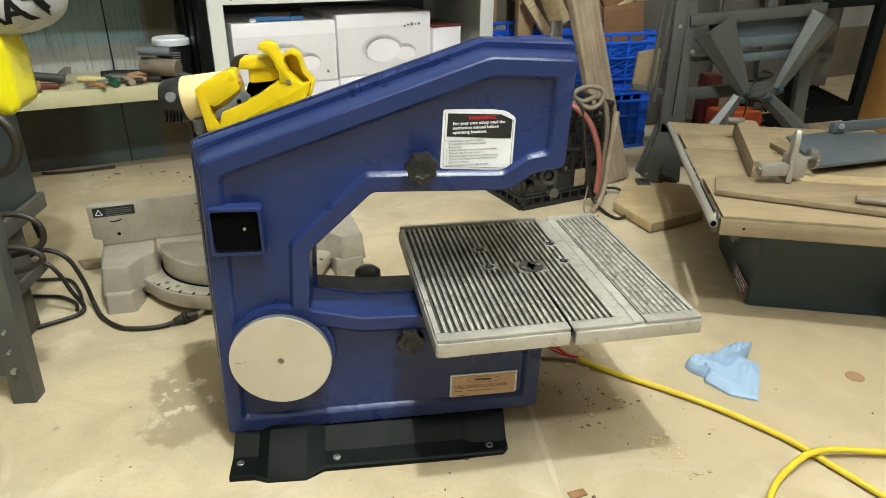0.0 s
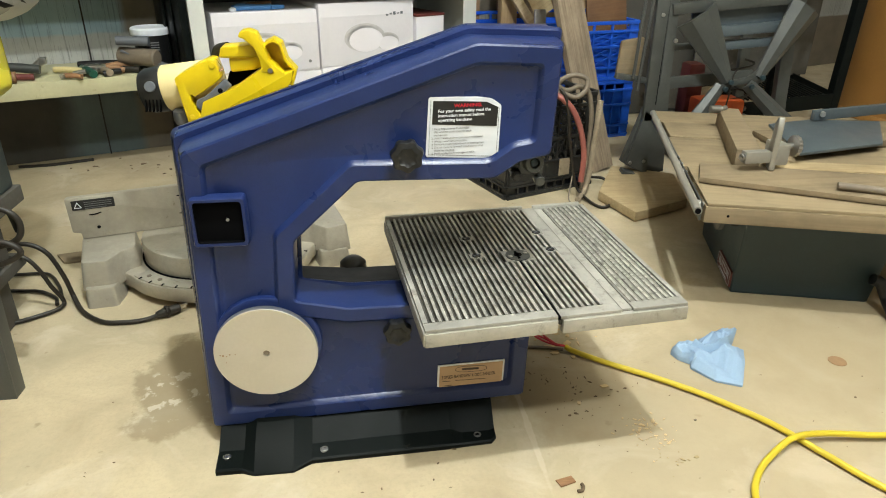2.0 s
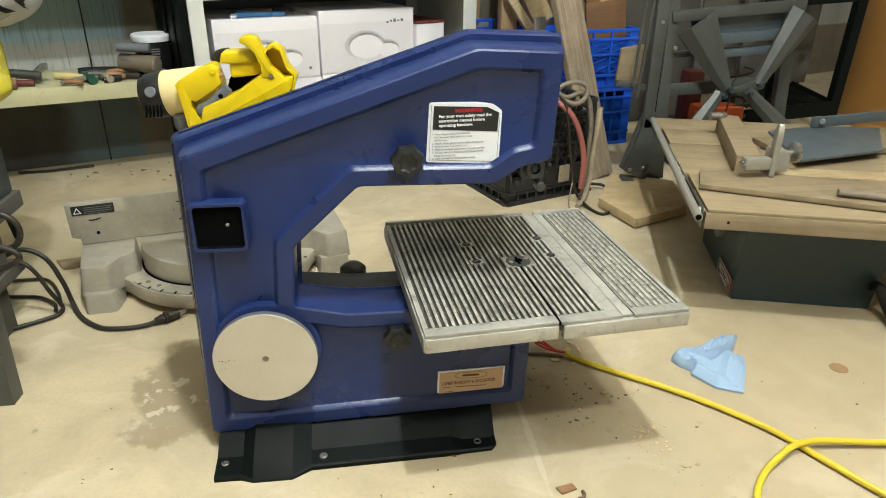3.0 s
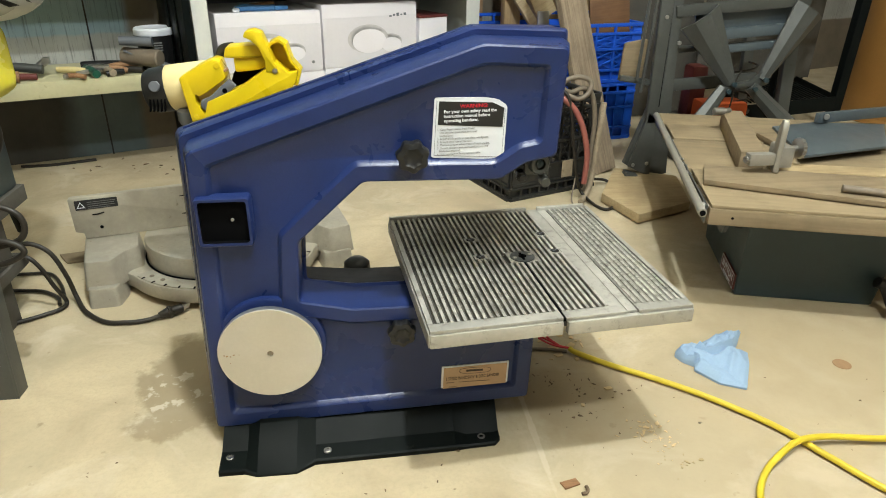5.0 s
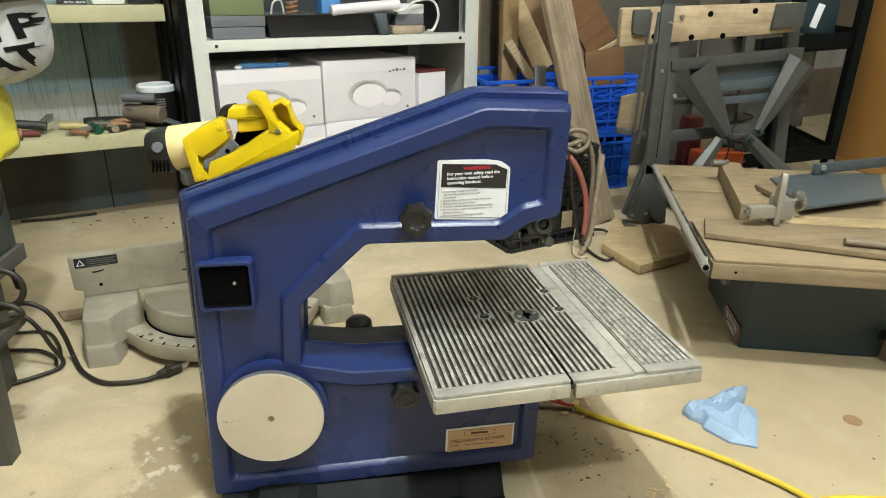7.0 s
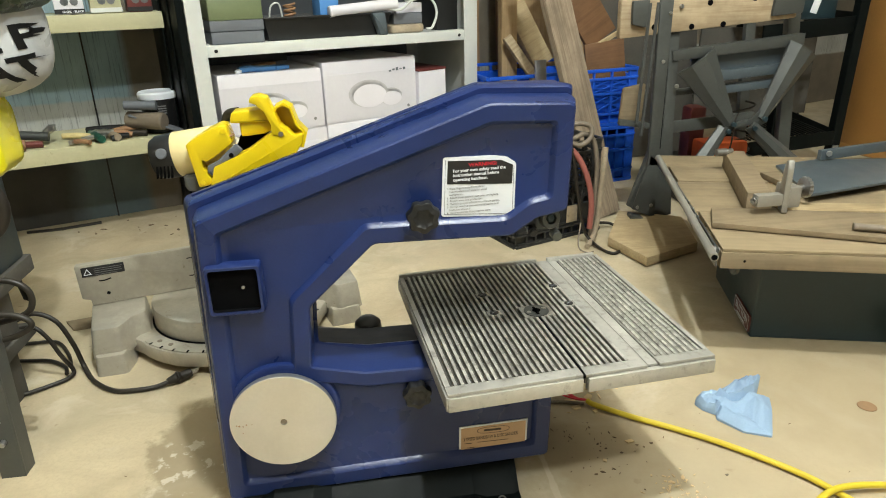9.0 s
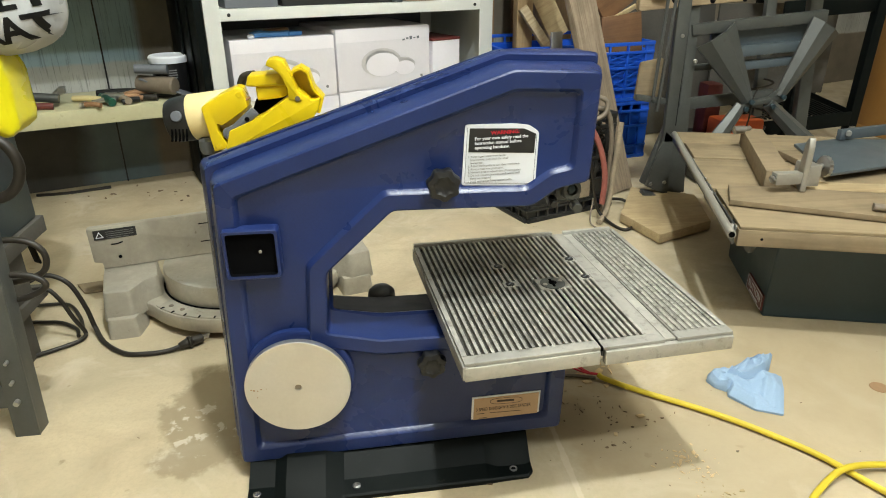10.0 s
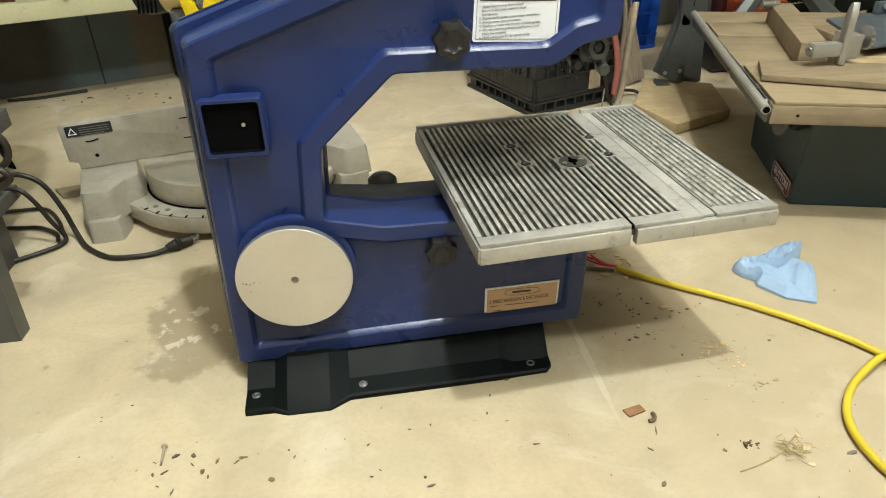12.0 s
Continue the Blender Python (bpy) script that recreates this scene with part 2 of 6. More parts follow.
def wall_paint():
    """Old blue paint with runs, bare grey below a wavering line and the shelf's shade painted in near the floor."""
    mt, nt, bs = material("old_wall_paint")
    v = coords(nt)
    runs = noise_tex(nt, coords(nt, (90, 90, 4.0)), 1.6, 6, 0.72)
    big = noise_tex(nt, v, 5, 5, 0.6)
    blue = mix(nt, ramp(nt, big, [(0.3, 0.0), (0.7, 1.0)]), (0.23, 0.325, 0.365), (0.36, 0.48, 0.525))
    blue = mix(nt, ramp(nt, runs, [(0.53, 0.0), (0.64, 0.55)]), blue, (0.03, 0.045, 0.05))
    grey = mix(nt, ramp(nt, big, [(0.35, 0.0), (0.65, 1.0)]), (0.32, 0.32, 0.29), (0.46, 0.465, 0.435))
    grey = mix(nt, ramp(nt, runs, [(0.53, 0.0), (0.64, 0.65)]), grey, (0.10, 0.10, 0.095))
    sep = nt.nodes.new("ShaderNodeSeparateXYZ")
    nt.links.new(v, sep.inputs[0])

    def step(sock, at, soft, wob):
        ma = node(nt, "ShaderNodeMath")
        ma.operation = "MULTIPLY_ADD"
        nt.links.new(noise_tex(nt, v, 11, 4, 0.6), ma.inputs[0])
        ma.inputs[1].default_value = wob
        nt.links.new(sock, ma.inputs[2])
        mr = node(nt, "ShaderNodeMapRange", From_Min=at + wob / 2 - soft, From_Max=at + wob / 2 + soft)
        nt.links.new(ma.outputs[0], mr.inputs["Value"])
        return mr.outputs[0]

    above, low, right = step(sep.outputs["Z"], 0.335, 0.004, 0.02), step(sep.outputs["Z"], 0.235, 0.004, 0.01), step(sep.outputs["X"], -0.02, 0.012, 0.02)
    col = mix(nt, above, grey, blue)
    # under the shelf its shade is mixed in: near-black left, dimmed teal right
    shelf_shade = mix(nt, ramp(nt, big, [(0.3, 0.0), (0.7, 1.0)]), (0.032, 0.031, 0.026), (0.07, 0.066, 0.055))
    shaded_teal = mix(nt, ramp(nt, big, [(0.3, 0.0), (0.7, 1.0)]), (0.085, 0.115, 0.12), (0.15, 0.195, 0.20))
    col = mix(nt, low, mix(nt, step(sep.outputs["X"], -0.20, 0.03, 0.06), shelf_shade, shaded_teal), col)
    # brown right part, with the shelving unit's shadow put into the colour
    bare = mix(nt, ramp(nt, big, [(0.3, 0.0), (0.7, 1.0)]), (0.13, 0.11, 0.08), (0.24, 0.20, 0.145))
    up = mix(nt, above, grey, bare)
    col = mix(nt, right, col, mix(nt, low, bare, up))
    nt.links.new(col, bs.inputs["Base Color"])
    bs.inputs["Roughness"].default_value = 0.7
    bump(nt, bs, runs, 0.3, 0.002)
    return mt


CONCRETE = concrete()
WALL = wall_paint()
# unseen walls and ceiling, kept pale so their bounce fills the shadows
BOUNCE_GREY = surface("bounce_grey", (0.42, 0.39, 0.33), 0.85, broad=3, grain=60, relief=0.4, vary=0.2)
CEILING = surface("bounce_ceiling", (0.62, 0.56, 0.46), 0.8, broad=4, vary=0.2)
GRIME = surface("pale_grime", (0.27, 0.258, 0.225), 0.6, metal=0.2, worn=(0.095, 0.09, 0.078), wear=0.75, broad=26, vary=0.3)
BLUE = surface("blue_enamel", (0.0120, 0.0255, 0.106), 0.31, worn=(0.04, 0.055, 0.13), wear=0.14, grain=360, broad=11, relief=0.20, spec=0.40, vary=0.14)
BLACKP = surface("black_enamel", (0.0038, 0.0056, 0.0052), 0.5, worn=(0.022, 0.022, 0.018), wear=0.3, spec=0.10, grain=90, relief=0.1, vary=0.15)
BLACK = surface("black_plastic", (0.009, 0.009, 0.009), 0.42, grain=200, relief=0.1, vary=0.2)
# near-black for holes and gaps, their inner shade put into the colour
DARK = surface("opening_black", (0.003, 0.003, 0.0035), 0.9, relief=0, spec=0.05)
GROOVE = surface("dark_groove", (0.075, 0.069, 0.058), 0.55, metal=0.2, worn=(0.17, 0.158, 0.13), wear=0.6, broad=14, vary=0.3)
ALU = surface("cast_aluminium", (0.44, 0.425, 0.38), 0.45, metal=0.35, worn=(0.27, 0.255, 0.22), wear=0.75, grain=150, broad=14, relief=0.1, vary=0.15)
RIB = surface("machined_aluminium", (0.45, 0.43, 0.38), 0.42, metal=0.35, worn=(0.25, 0.235, 0.20), wear=0.9, grain=200, broad=20, relief=0.05, vary=0.15)
GRIMRIB = surface("grimy_machined_aluminium", (0.45, 0.43, 0.38), 0.5, metal=0.25, worn=(0.17, 0.16, 0.135), wear=1.0, grain=200, broad=34, relief=0.1, vary=0.2)
SATIN = surface("satin_aluminium_disc", (0.62, 0.605, 0.58), 0.34, metal=0.85, worn=(0.48, 0.45, 0.40), wear=0.08, grain=240, broad=11, relief=0.03, vary=0.07)
SILVER = surface("grey_painted_casting", (0.42, 0.385, 0.31), 0.42, metal=0.3, worn=(0.22, 0.185, 0.13), wear=0.42, broad=18, vary=0.16)
brush = SATIN.node_tree.nodes.new("ShaderNodeTangent")
brush.direction_type, brush.axis = "RADIAL", "Y"
for nd in SATIN.node_tree.nodes:
    if nd.type == "BSDF_PRINCIPLED":
        nd.inputs["Anisotropic"].default_value = 0.6
        SATIN.node_tree.links.new(brush.outputs[0], nd.inputs["Tangent"])
WHITE = surface("white_paper", (0.78, 0.80, 0.84), 0.5, relief=0.03, vary=0.03)
PRINT = surface("black_print", (0.012, 0.012, 0.012), 0.5, relief=0, vary=0.05)
GREYPRINT = surface("grey_print", (0.17, 0.17, 0.17), 0.5, relief=0, vary=0.05)
REDPRINT = surface("red_print", (0.55, 0.012, 0.03), 0.5, relief=0, vary=0.05)
TAN = surface("tan_plate", (0.50, 0.33, 0.20), 0.45, worn=(0.38, 0.24, 0.14), wear=0.3, relief=0.03, vary=0.06)
BROWNPRINT = surface("brown_print", (0.05, 0.03, 0.015), 0.5, relief=0, vary=0.05)
CREAM = surface("cream_enamel", (0.51, 0.48, 0.295), 0.45, worn=(0.30, 0.26, 0.14), wear=0.35, broad=6, vary=0.08)
SHELFW = surface("white_steel", (0.66, 0.67, 0.63), 0.42, worn=(0.42, 0.38, 0.3), wear=0.12, broad=6, vary=0.05)
GREYSTEEL = surface("grey_enamel_steel", (0.082, 0.086, 0.080), 0.42, metal=0.3, worn=(0.07, 0.065, 0.055), wear=0.35, broad=12, vary=0.12)
DARKSTEEL = surface("dark_blue_grey_enamel", (0.019, 0.040, 0.048), 0.42, worn=(0.075, 0.08, 0.075), wear=0.15, broad=8, vary=0.15)
BLUEGREY = surface("blue_grey_enamel", (0.095, 0.118, 0.132), 0.4, metal=0.2, worn=(0.22, 0.21, 0.2), wear=0.25, broad=8, vary=0.1)
STEEL = surface("bright_steel", (0.45, 0.44, 0.42), 0.32, metal=0.9, worn=(0.22, 0.2, 0.17), wear=0.4, vary=0.12)
YELLOW = surface("yellow_plastic", (0.80, 0.58, 0.008), 0.35, grain=200, relief=0.05, vary=0.04)
PALEY = surface("pale_yellow_plastic", (0.80, 0.66, 0.33), 0.4, grain=200, relief=0.05, vary=0.04)
CORDY = surface("yellow_cord_sheath", (0.60, 0.455, 0.03), 0.42, relief=0.05, worn=(0.5, 0.38, 0.05), wear=0.2, vary=0.06)
BAGY = surface("yellow_bag_plastic", (0.82, 0.72, 0.01), 0.3, relief=0.1, vary=0.05)
BAGW = surface("white_bag_plastic", (0.55, 0.56, 0.56), 0.3, relief=0.1, vary=0.08)
RUBBER = surface("black_rubber", (0.020, 0.0155, 0.0105), 0.5, relief=0.1, vary=0.2)
HOSEG = surface("grey_cable_sheath", (0.20, 0.16, 0.115), 0.55, relief=0.1, vary=0.2)
HOSER = surface("red_hose_rubber", (0.30, 0.095, 0.075), 0.5, relief=0.1, vary=0.1)
TAPE = surface("old_masking_tape", (0.36, 0.29, 0.20), 0.6, worn=(0.16, 0.12, 0.08), wear=0.6, broad=30, vary=0.2)
CRATEB = surface("blue_crate_plastic", (0.010, 0.095, 0.58), 0.4, relief=0.05, vary=0.12)
CRATEK = surface("black_crate_plastic", (0.020, 0.020, 0.019), 0.4, worn=(0.12, 0.11, 0.09), wear=0.45, broad=16, vary=0.2)
BARREL = surface("ochre_fibre_drum", (0.34, 0.165, 0.04), 0.5, broad=3, relief=0.08, vary=0.12)
RAG = surface("blue_paper_towel", (0.30, 0.42, 0.57), 0.85, grain=300, relief=0.25, vary=0.07)
CARDW = surface("printed_white_card", (0.77, 0.74, 0.77), 0.5, broad=5, relief=0.02, vary=0.03)
CARDG = surface("grey_printed_card", (0.752, 0.725, 0.755), 0.5, broad=5, relief=0.02, vary=0.05)
CARDB = surface("brown_card", (0.30, 0.18, 0.09), 0.75, broad=6, vary=0.12)
ORANGE = surface("orange_enamel", (0.58, 0.10, 0.02), 0.45, vary=0.1)
REDSIGN = surface("dark_red_sign", (0.15, 0.032, 0.028), 0.45, vary=0.1)
GREEN = surface("green_plastic", (0.012, 0.09, 0.055), 0.35, vary=0.1)
OLIVE = surface("olive_case", (0.16, 0.19, 0.09), 0.5, vary=0.1)
GREYBOX = surface("grey_case", (0.14, 0.15, 0.165), 0.5, vary=0.08)
BLUERAG = surface("blue_glove_plastic", (0.09, 0.28, 0.62), 0.5, vary=0.1)
HANDLE = wood("tool_handle_wood", (0.36, 0.20, 0.10), (0.18, 0.08, 0.035), 0.45, 2.0)
PINE = wood("pine_board", (0.50, 0.385, 0.22), (0.34, 0.245, 0.13), 0.6, 1.0, "x")
PINEZ = wood("pine_upright", (0.46, 0.32, 0.17), (0.30, 0.19, 0.09), 0.6, 1.0, "z")
OLDWOOD = wood("weathered_board", (0.34, 0.265, 0.185), (0.12, 0.085, 0.055), 0.75, 0.9, "z", 0.5)
BENCHWOOD = wood("dusty_bench_board", (0.30, 0.23, 0.137), (0.215, 0.16, 0.093), 0.8, 0.5, "x", 0.25)
DUSTWOOD = wood("brown_bench_edge", (0.27, 0.205, 0.125), (0.185, 0.138, 0.08), 0.8, 0.5, "x", 0.25)
PLY = wood("worn_plywood", (0.50, 0.40, 0.26), (0.24, 0.15, 0.075), 0.65, 0.5, "x", 0.3)
BROWNPLY = wood("brown_hardboard", (0.20, 0.105, 0.05), (0.11, 0.055, 0.027), 0.55, 0.4, "x", 0.1)
GREYWOOD = surface("dusty_grey_board", (0.085, 0.078, 0.065), 0.8, worn=(0.17, 0.155, 0.125), wear=0.4, broad=8, vary=0.2)
SAWDUST = surface("sawdust", (0.62, 0.47, 0.26), 0.9, vary=0.2)
LITTER = surface("brown_litter", (0.17, 0.115, 0.065), 0.9, vary=0.4)

# ---------- the room ----------
TURN_W = 20.8
MW = pose(-0.387, 2.357, 0, 0, 0, TURN_W)  # along the back wall, y into it


def structure(name, bm, mt, label, category, m=None):
    return single(name, bm, mt, label, category, m, kind="structure")


structure("floor", box(-4, 6, -4, 5.5, -0.1, 0), CONCRETE, "bare stained beige concrete basement floor", "floor")
# ceiling and west, east and south walls are out of view, added for bounce
structure("ceiling", box(-4, 6, -4, 5.5, 2.4, 2.5), CEILING, "unseen pale ceiling added to bounce light down", "ceiling")
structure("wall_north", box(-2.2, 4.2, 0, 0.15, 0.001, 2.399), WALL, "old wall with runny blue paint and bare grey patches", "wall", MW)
structure("wall_west", box(-2.0, -1.85, -3.4, 4.0, 0.002, 2.398), BOUNCE_GREY, "unseen plain grey wall added to bounce light", "wall")
structure("wall_east", box(3.3, 3.45, -3.4, 4.6, 0.002, 2.398), BOUNCE_GREY, "unseen plain grey wall added to bounce light", "wall")
structure("wall_south", box(-1.85, 3.3, -2.9, -2.75, 0.002, 2.398), BOUNCE_GREY, "unseen plain grey wall added to bounce light", "wall")

# ---------- the bandsaw ----------
OUT = [(0.021, 0.026), (0.424, 0.041), (0.428, 0.191), (0.199, 0.191), (0.138, 0.205), (0.143, 0.280), (0.218, 0.350),
       (0.372, 0.348), (0.400, 0.367), (0.435, 0.374), (0.4395, 0.493), (0.346, 0.497), (0.034, 0.388)]


def band_saw():
    saw = thing("band_saw", "dark blue three-wheel bandsaw with disc sander standing on the concrete floor", "bandsaw", pose(0.22, 1.08, 0))
    ring = lambda d, y: [(x, y, z) for x, z in rounded(offset(OUT, d), 0.006)]
    def ring2(d, y):
        # flared to the sides and into the throat, level along the top
        q = offset(OUT, d)
        q = [(a[0], o[1] + 0.001) if i in (10, 11) else o if 3 <= i <= 7 else a for i, (a, o) in enumerate(zip(q, OUT))]
        q[2] = (q[2][0], OUT[2][1])
        q[12] = (q[12][0], OUT[12][1] - 0.002)
        return [(x, y, z) for x, z in rounded(q, 0.006)]
    # front cover: rounded rim, then a recessed panel
    loops = [ring2(0.010, 1.085), ring2(0.008, 1.06), ring(0.0, 1.034), ring(-0.0008, 1.0315), ring(-0.0028, 1.030), ring(-0.0185, 1.030),
             ring(-0.0205, 1.0315), ring(-0.0235, 1.0365), ring(-0.027, 1.038)]
    part("front_cover", rings(loops), BLUE, saw, "glossy dark blue moulded cover with a raised rim", 24)
    back = [(-0.004, 0.03), (0.446, 0.041), (0.450, 0.164), (0.203, 0.164), (0.122, 0.172), (0.125, 0.288), (0.208, 0.362), (0.372, 0.362), (0.406, 0.366), (0.4575, 0.362), (0.4575, 0.4985), (0.353, 0.500), (-0.004, 0.380)]
    mid = [(a * 0.3 + c * 0.7, b * 0.3 + d * 0.7) for (a, b), (c, d) in zip(back, offset(OUT, 0.013))]
    rr = lambda pts, d, y: [(x, y, z) for x, z in rounded(offset(pts, d), 0.006)]
    loops = [rr(back, -0.006, 1.168), rr(back, 0.0, 1.160), rr(back, -0.0005, 1.150), rr(mid, 0.0, 1.092), rr(mid, -0.003, 1.0855)]
    part("rear_housing", rings(loops), BLUE, saw, "", 40)
    part("top_seam", prism([(0.012, 0.380), (0.352, 0.4975), (0.352, 0.5025), (0.012, 0.3895)], 1.131, 1.137, 0.0006), BLUE, saw)
    part("top_slot", box(0.366, 0.394, 1.092, 1.101, 0.490, 0.4992, 0.001), DARK, saw)
    part("throat_plate", rings([[(0.126, 1.098, 0.180), (0.440, 1.098, 0.180), (0.440, 1.098, 0.1885), (0.20, 1.098, 0.1885), (0.126, 1.098, 0.203)],
                                 [(0.126, 1.172, 0.160), (0.440, 1.172, 0.160), (0.440, 1.172, 0.1725), (0.20, 1.172, 0.1725), (0.126, 1.172, 0.180)]]), BLACKP, saw, "black strip across the throat floor")
    # dust port
    x0, x1, z0, z1 = 0.037, 0.096, 0.283, 0.340
    outer = rounded([(x0, z0), (x1, z0), (x1, z1), (x0, z1)], 0.005)
    inner = rounded([(x0 + 0.004, z0 + 0.004), (x1 - 0.004, z0 + 0.004), (x1 - 0.004, z1 - 0.004), (x0 + 0.004, z1 - 0.004)], 0.004)
    lp = [[(x, 1.042, z) for x, z in offset(outer, 0.0003)], [(x, 1.023, z) for x, z in outer], [(x, 1.0215, z) for x, z in offset(outer, -0.001)],
          [(x, 1.0215, z) for x, z in inner], [(x, 1.0375, z) for x, z in inner]]
    port = part("dust_port", rings(lp, close=False), BLUE, saw, "square open dust port with a raised blue frame")
    # shallow black plate and lining stand in for the port's inner shade
    part("cavity", prism([(x, z) for x, z in offset(inner, -0.0004)], 1.0282, 1.0292), DARK, port)
    part("lining", rings([[(x, 1.0225, z) for x, z in offset(inner, -0.0003)], [(x, 1.0284, z) for x, z in offset(inner, -0.0006)]], close=False), DARK, port)
    part("screw", rod((0.075, 1.0281, 0.313), (0.075, 1.0265, 0.313), 0.0018), STEEL, port)
    # sanding disc
    mr = pose(0.1005, 1.016, 0.1455, 90, 0, 0)
    part("disc_boss", lathe([(0.0655, -0.026), (0.0645, -0.016), (0.0630, -0.0150), (0.058, -0.0150)], 64, mr), BLUE, saw)
    disc = part("sanding_disc", lathe([(0.052, -0.0150), (0.052, -0.0055), (0.0606, -0.005), (0.0606, 0.0025), (0.0600, 0.003), (0.0040, 0.003), (0.0036, 0.001), (0.0005, 0.001)], 72, mr), SATIN, saw, "bare brushed aluminium sanding disc")
    part("centre_hole", lathe([(0.0001, 0.0012), (0.0036, 0.0012), (0.0036, 0.0017), (0.0001, 0.0017)], 16, mr), HOSEG, disc)
    for dx, dz, r in ((-0.050, 0.0, 0.0012), (-0.046, -0.001, 0.0008), (-0.042, 0.001, 0.0009), (-0.053, 0.001, 0.0009), (-0.036, 0.001, 0.0006), (-0.047, -0.010, 0.0006)):
        part("rust_fleck", lathe([(r, 0.0030), (r * 0.8, 0.0032), (0.0001, 0.0032)], 7, mr @ pose(dx, dz, 0)), HANDLE, disc)
    # upper blade guide under the end of the arm
    guide = part("blade_guide", join(bar((0.396, 1.066, 0.3490), (0.436, 1.066, 0.3465), 0.010, 0.012, 0.002), box(0.406, 0.424, 1.060, 1.084, 0.345, 0.40, 0.002)), GREYSTEEL, saw, "dull grey cast blade guide with bearings")
    part("bearing", lathe([(0.0065, -0.005), (0.0110, -0.005), (0.0122, -0.003), (0.0122, 0.003), (0.0110, 0.005), (0.0065, 0.005), (0.0060, 0.0)], 28, pose(0.420, 1.050, 0.3595, 84, 0, 10)), GREYSTEEL, guide)
    part("bearing_hub", lathe([(0.0042, -0.006), (0.0046, -0.004), (0.0046, 0.005), (0.0020, 0.006)], 16, pose(0.420, 1.052, 0.3595, 84, 0, 10)), DARKSTEEL, guide)
    part("guide_screw", join(rod((0.401, 1.058, 0.3450), (0.400, 1.046, 0.3445), 0.0062, 14), rod((0.400, 1.047, 0.3445), (0.400, 1.043, 0.3443), 0.0040, 12)), BLACK, guide)
    part("guide_screw", join(rod((0.429, 1.060, 0.3375), (0.429, 1.046, 0.3370), 0.0060, 14), rod((0.429, 1.060, 0.3375), (0.4260, 1.064, 0.350), 0.0045, 12)), GREYSTEEL, guide)
    # clamping knobs
    for x, z, r, y in ((0.2715, 0.383, 0.0172, 1.030), (0.2575, 0.157, 0.0165, 1.038)):
        seg = 84
        lob = lambda k, s: s * (r + 0.0013 * math.cos(7 * 2 * math.pi * k / seg))
        lp = []
        for s, yy in ((0.55, y), (0.55, y - 0.006), (0.93, y - 0.007), (1.0, y - 0.010), (1.0, y - 0.017), (0.93, y - 0.020), (0.6, y - 0.0215), (0.45, y - 0.0195)):
            lp.append([(x + lob(k, s) * math.cos(2 * math.pi * k / seg + 0.3), yy, z + lob(k, s) * math.sin(2 * math.pi * k / seg + 0.3)) for k in range(seg)])
        part("knob", rings(lp), BLACK, saw, "black plastic star knob", 45)
    # warning label
    lab = [(0.2935, 0.3745), (0.375, 0.3705), (0.3765, 0.4305), (0.366, 0.4378), (0.350, 0.4400), (0.297, 0.4405)]
    card = part("warning_label", prism(rounded(lab, 0.003), 1.0365, 1.0378), WHITE, saw, "white warning label with a black heading panel")
    face = lambda x, z, d=0.0: pose(x, 1.0362 - d, z, 90, -1.5, 0)
    part("label_edge", join(bar((0.2968, 1.0364, 0.3770), (0.2995, 1.0364, 0.4375), 0.0005, 0.0003), bar((0.3727, 1.0364, 0.3732), (0.3740, 1.0364, 0.4280), 0.0005, 0.0003),
                            bar((0.2968, 1.0364, 0.3770), (0.3727, 1.0364, 0.3732), 0.0005, 0.0003)), PRINT, card)
    part("heading_panel", prism([(0.3005, 0.4110), (0.3720, 0.4075), (0.3730, 0.4285), (0.360, 0.4345), (0.3020, 0.4365)], 1.0361, 1.0366), PRINT, card)
    part("heading", words("WARNING:", 0.0054, face(0.3245, 0.4292, 0.0003), bold=0.00016, wide=1.12), REDPRINT, card)
    for i, s in enumerate(("For your own safety read the", "instruction manual before", "operating bandsaw.")):
        part("heading_line", words(s, 0.0047, face(0.3072, 0.4236 - 0.0049 * i, 0.0003), bold=0.00013, wide=1.03), WHITE, card)
    for i, s in enumerate(("1. Keep fingers away from blade!", "   Use wooden push stick for small", "   workpieces.", "2. Adjust blade guide to just clear workpiece.", "3. Always wear eye protection.",
                           "4. Maintain proper adjustment of blade guides.", "5. Do not remove jammed cutoff pieces until", "   blade has stopped.", "6. Hold workpiece firmly against table.")):
        part("rule_line", words(s, 0.0032, face(0.3000, 0.4046 - 0.00345 * i), wide=0.98), GREYPRINT, card)
    # maker's plate
    plate = part("maker_plate", prism([(0.308, 0.0545), (0.396, 0.0575), (0.397, 0.0965), (0.309, 0.0935)], 1.0362, 1.0378, 0.0003), WHITE, saw, "tan printed maker's plate")
    mp = lambda x, z, d=0.0: pose(x, 1.0352 - d, z, 90, -2.0, 0)
    part("plate_field", prism([(0.3105, 0.0572), (0.3937, 0.0600), (0.3945, 0.0942), (0.3115, 0.0913)], 1.0354, 1.0362), TAN, plate)
    part("plate_words", words("3 SPEED BANDSAW & DISC SANDER", 0.0068, mp(0.3140, 0.0725), wide=0.645, bold=0.00008), BROWNPRINT, plate)
    oval = [(0.3525 + 0.021 * math.copysign(abs(math.cos(a)) ** 0.6, math.cos(a)), 0.0862 + 0.0048 * math.copysign(abs(math.sin(a)) ** 0.8, math.sin(a)))
            for a in [2 * math.pi * k / 28 for k in range(28)]]
    part("emblem", rings([[(x, 1.0352, z) for x, z in oval], [(x, 1.0352, z) for x, z in offset(oval, -0.0007)]], close=False), BROWNPRINT, plate)
    part("emblem_bar", box(0.3405, 0.3625, 1.0350, 1.0353, 0.0848, 0.0877), BROWNPRINT, plate)
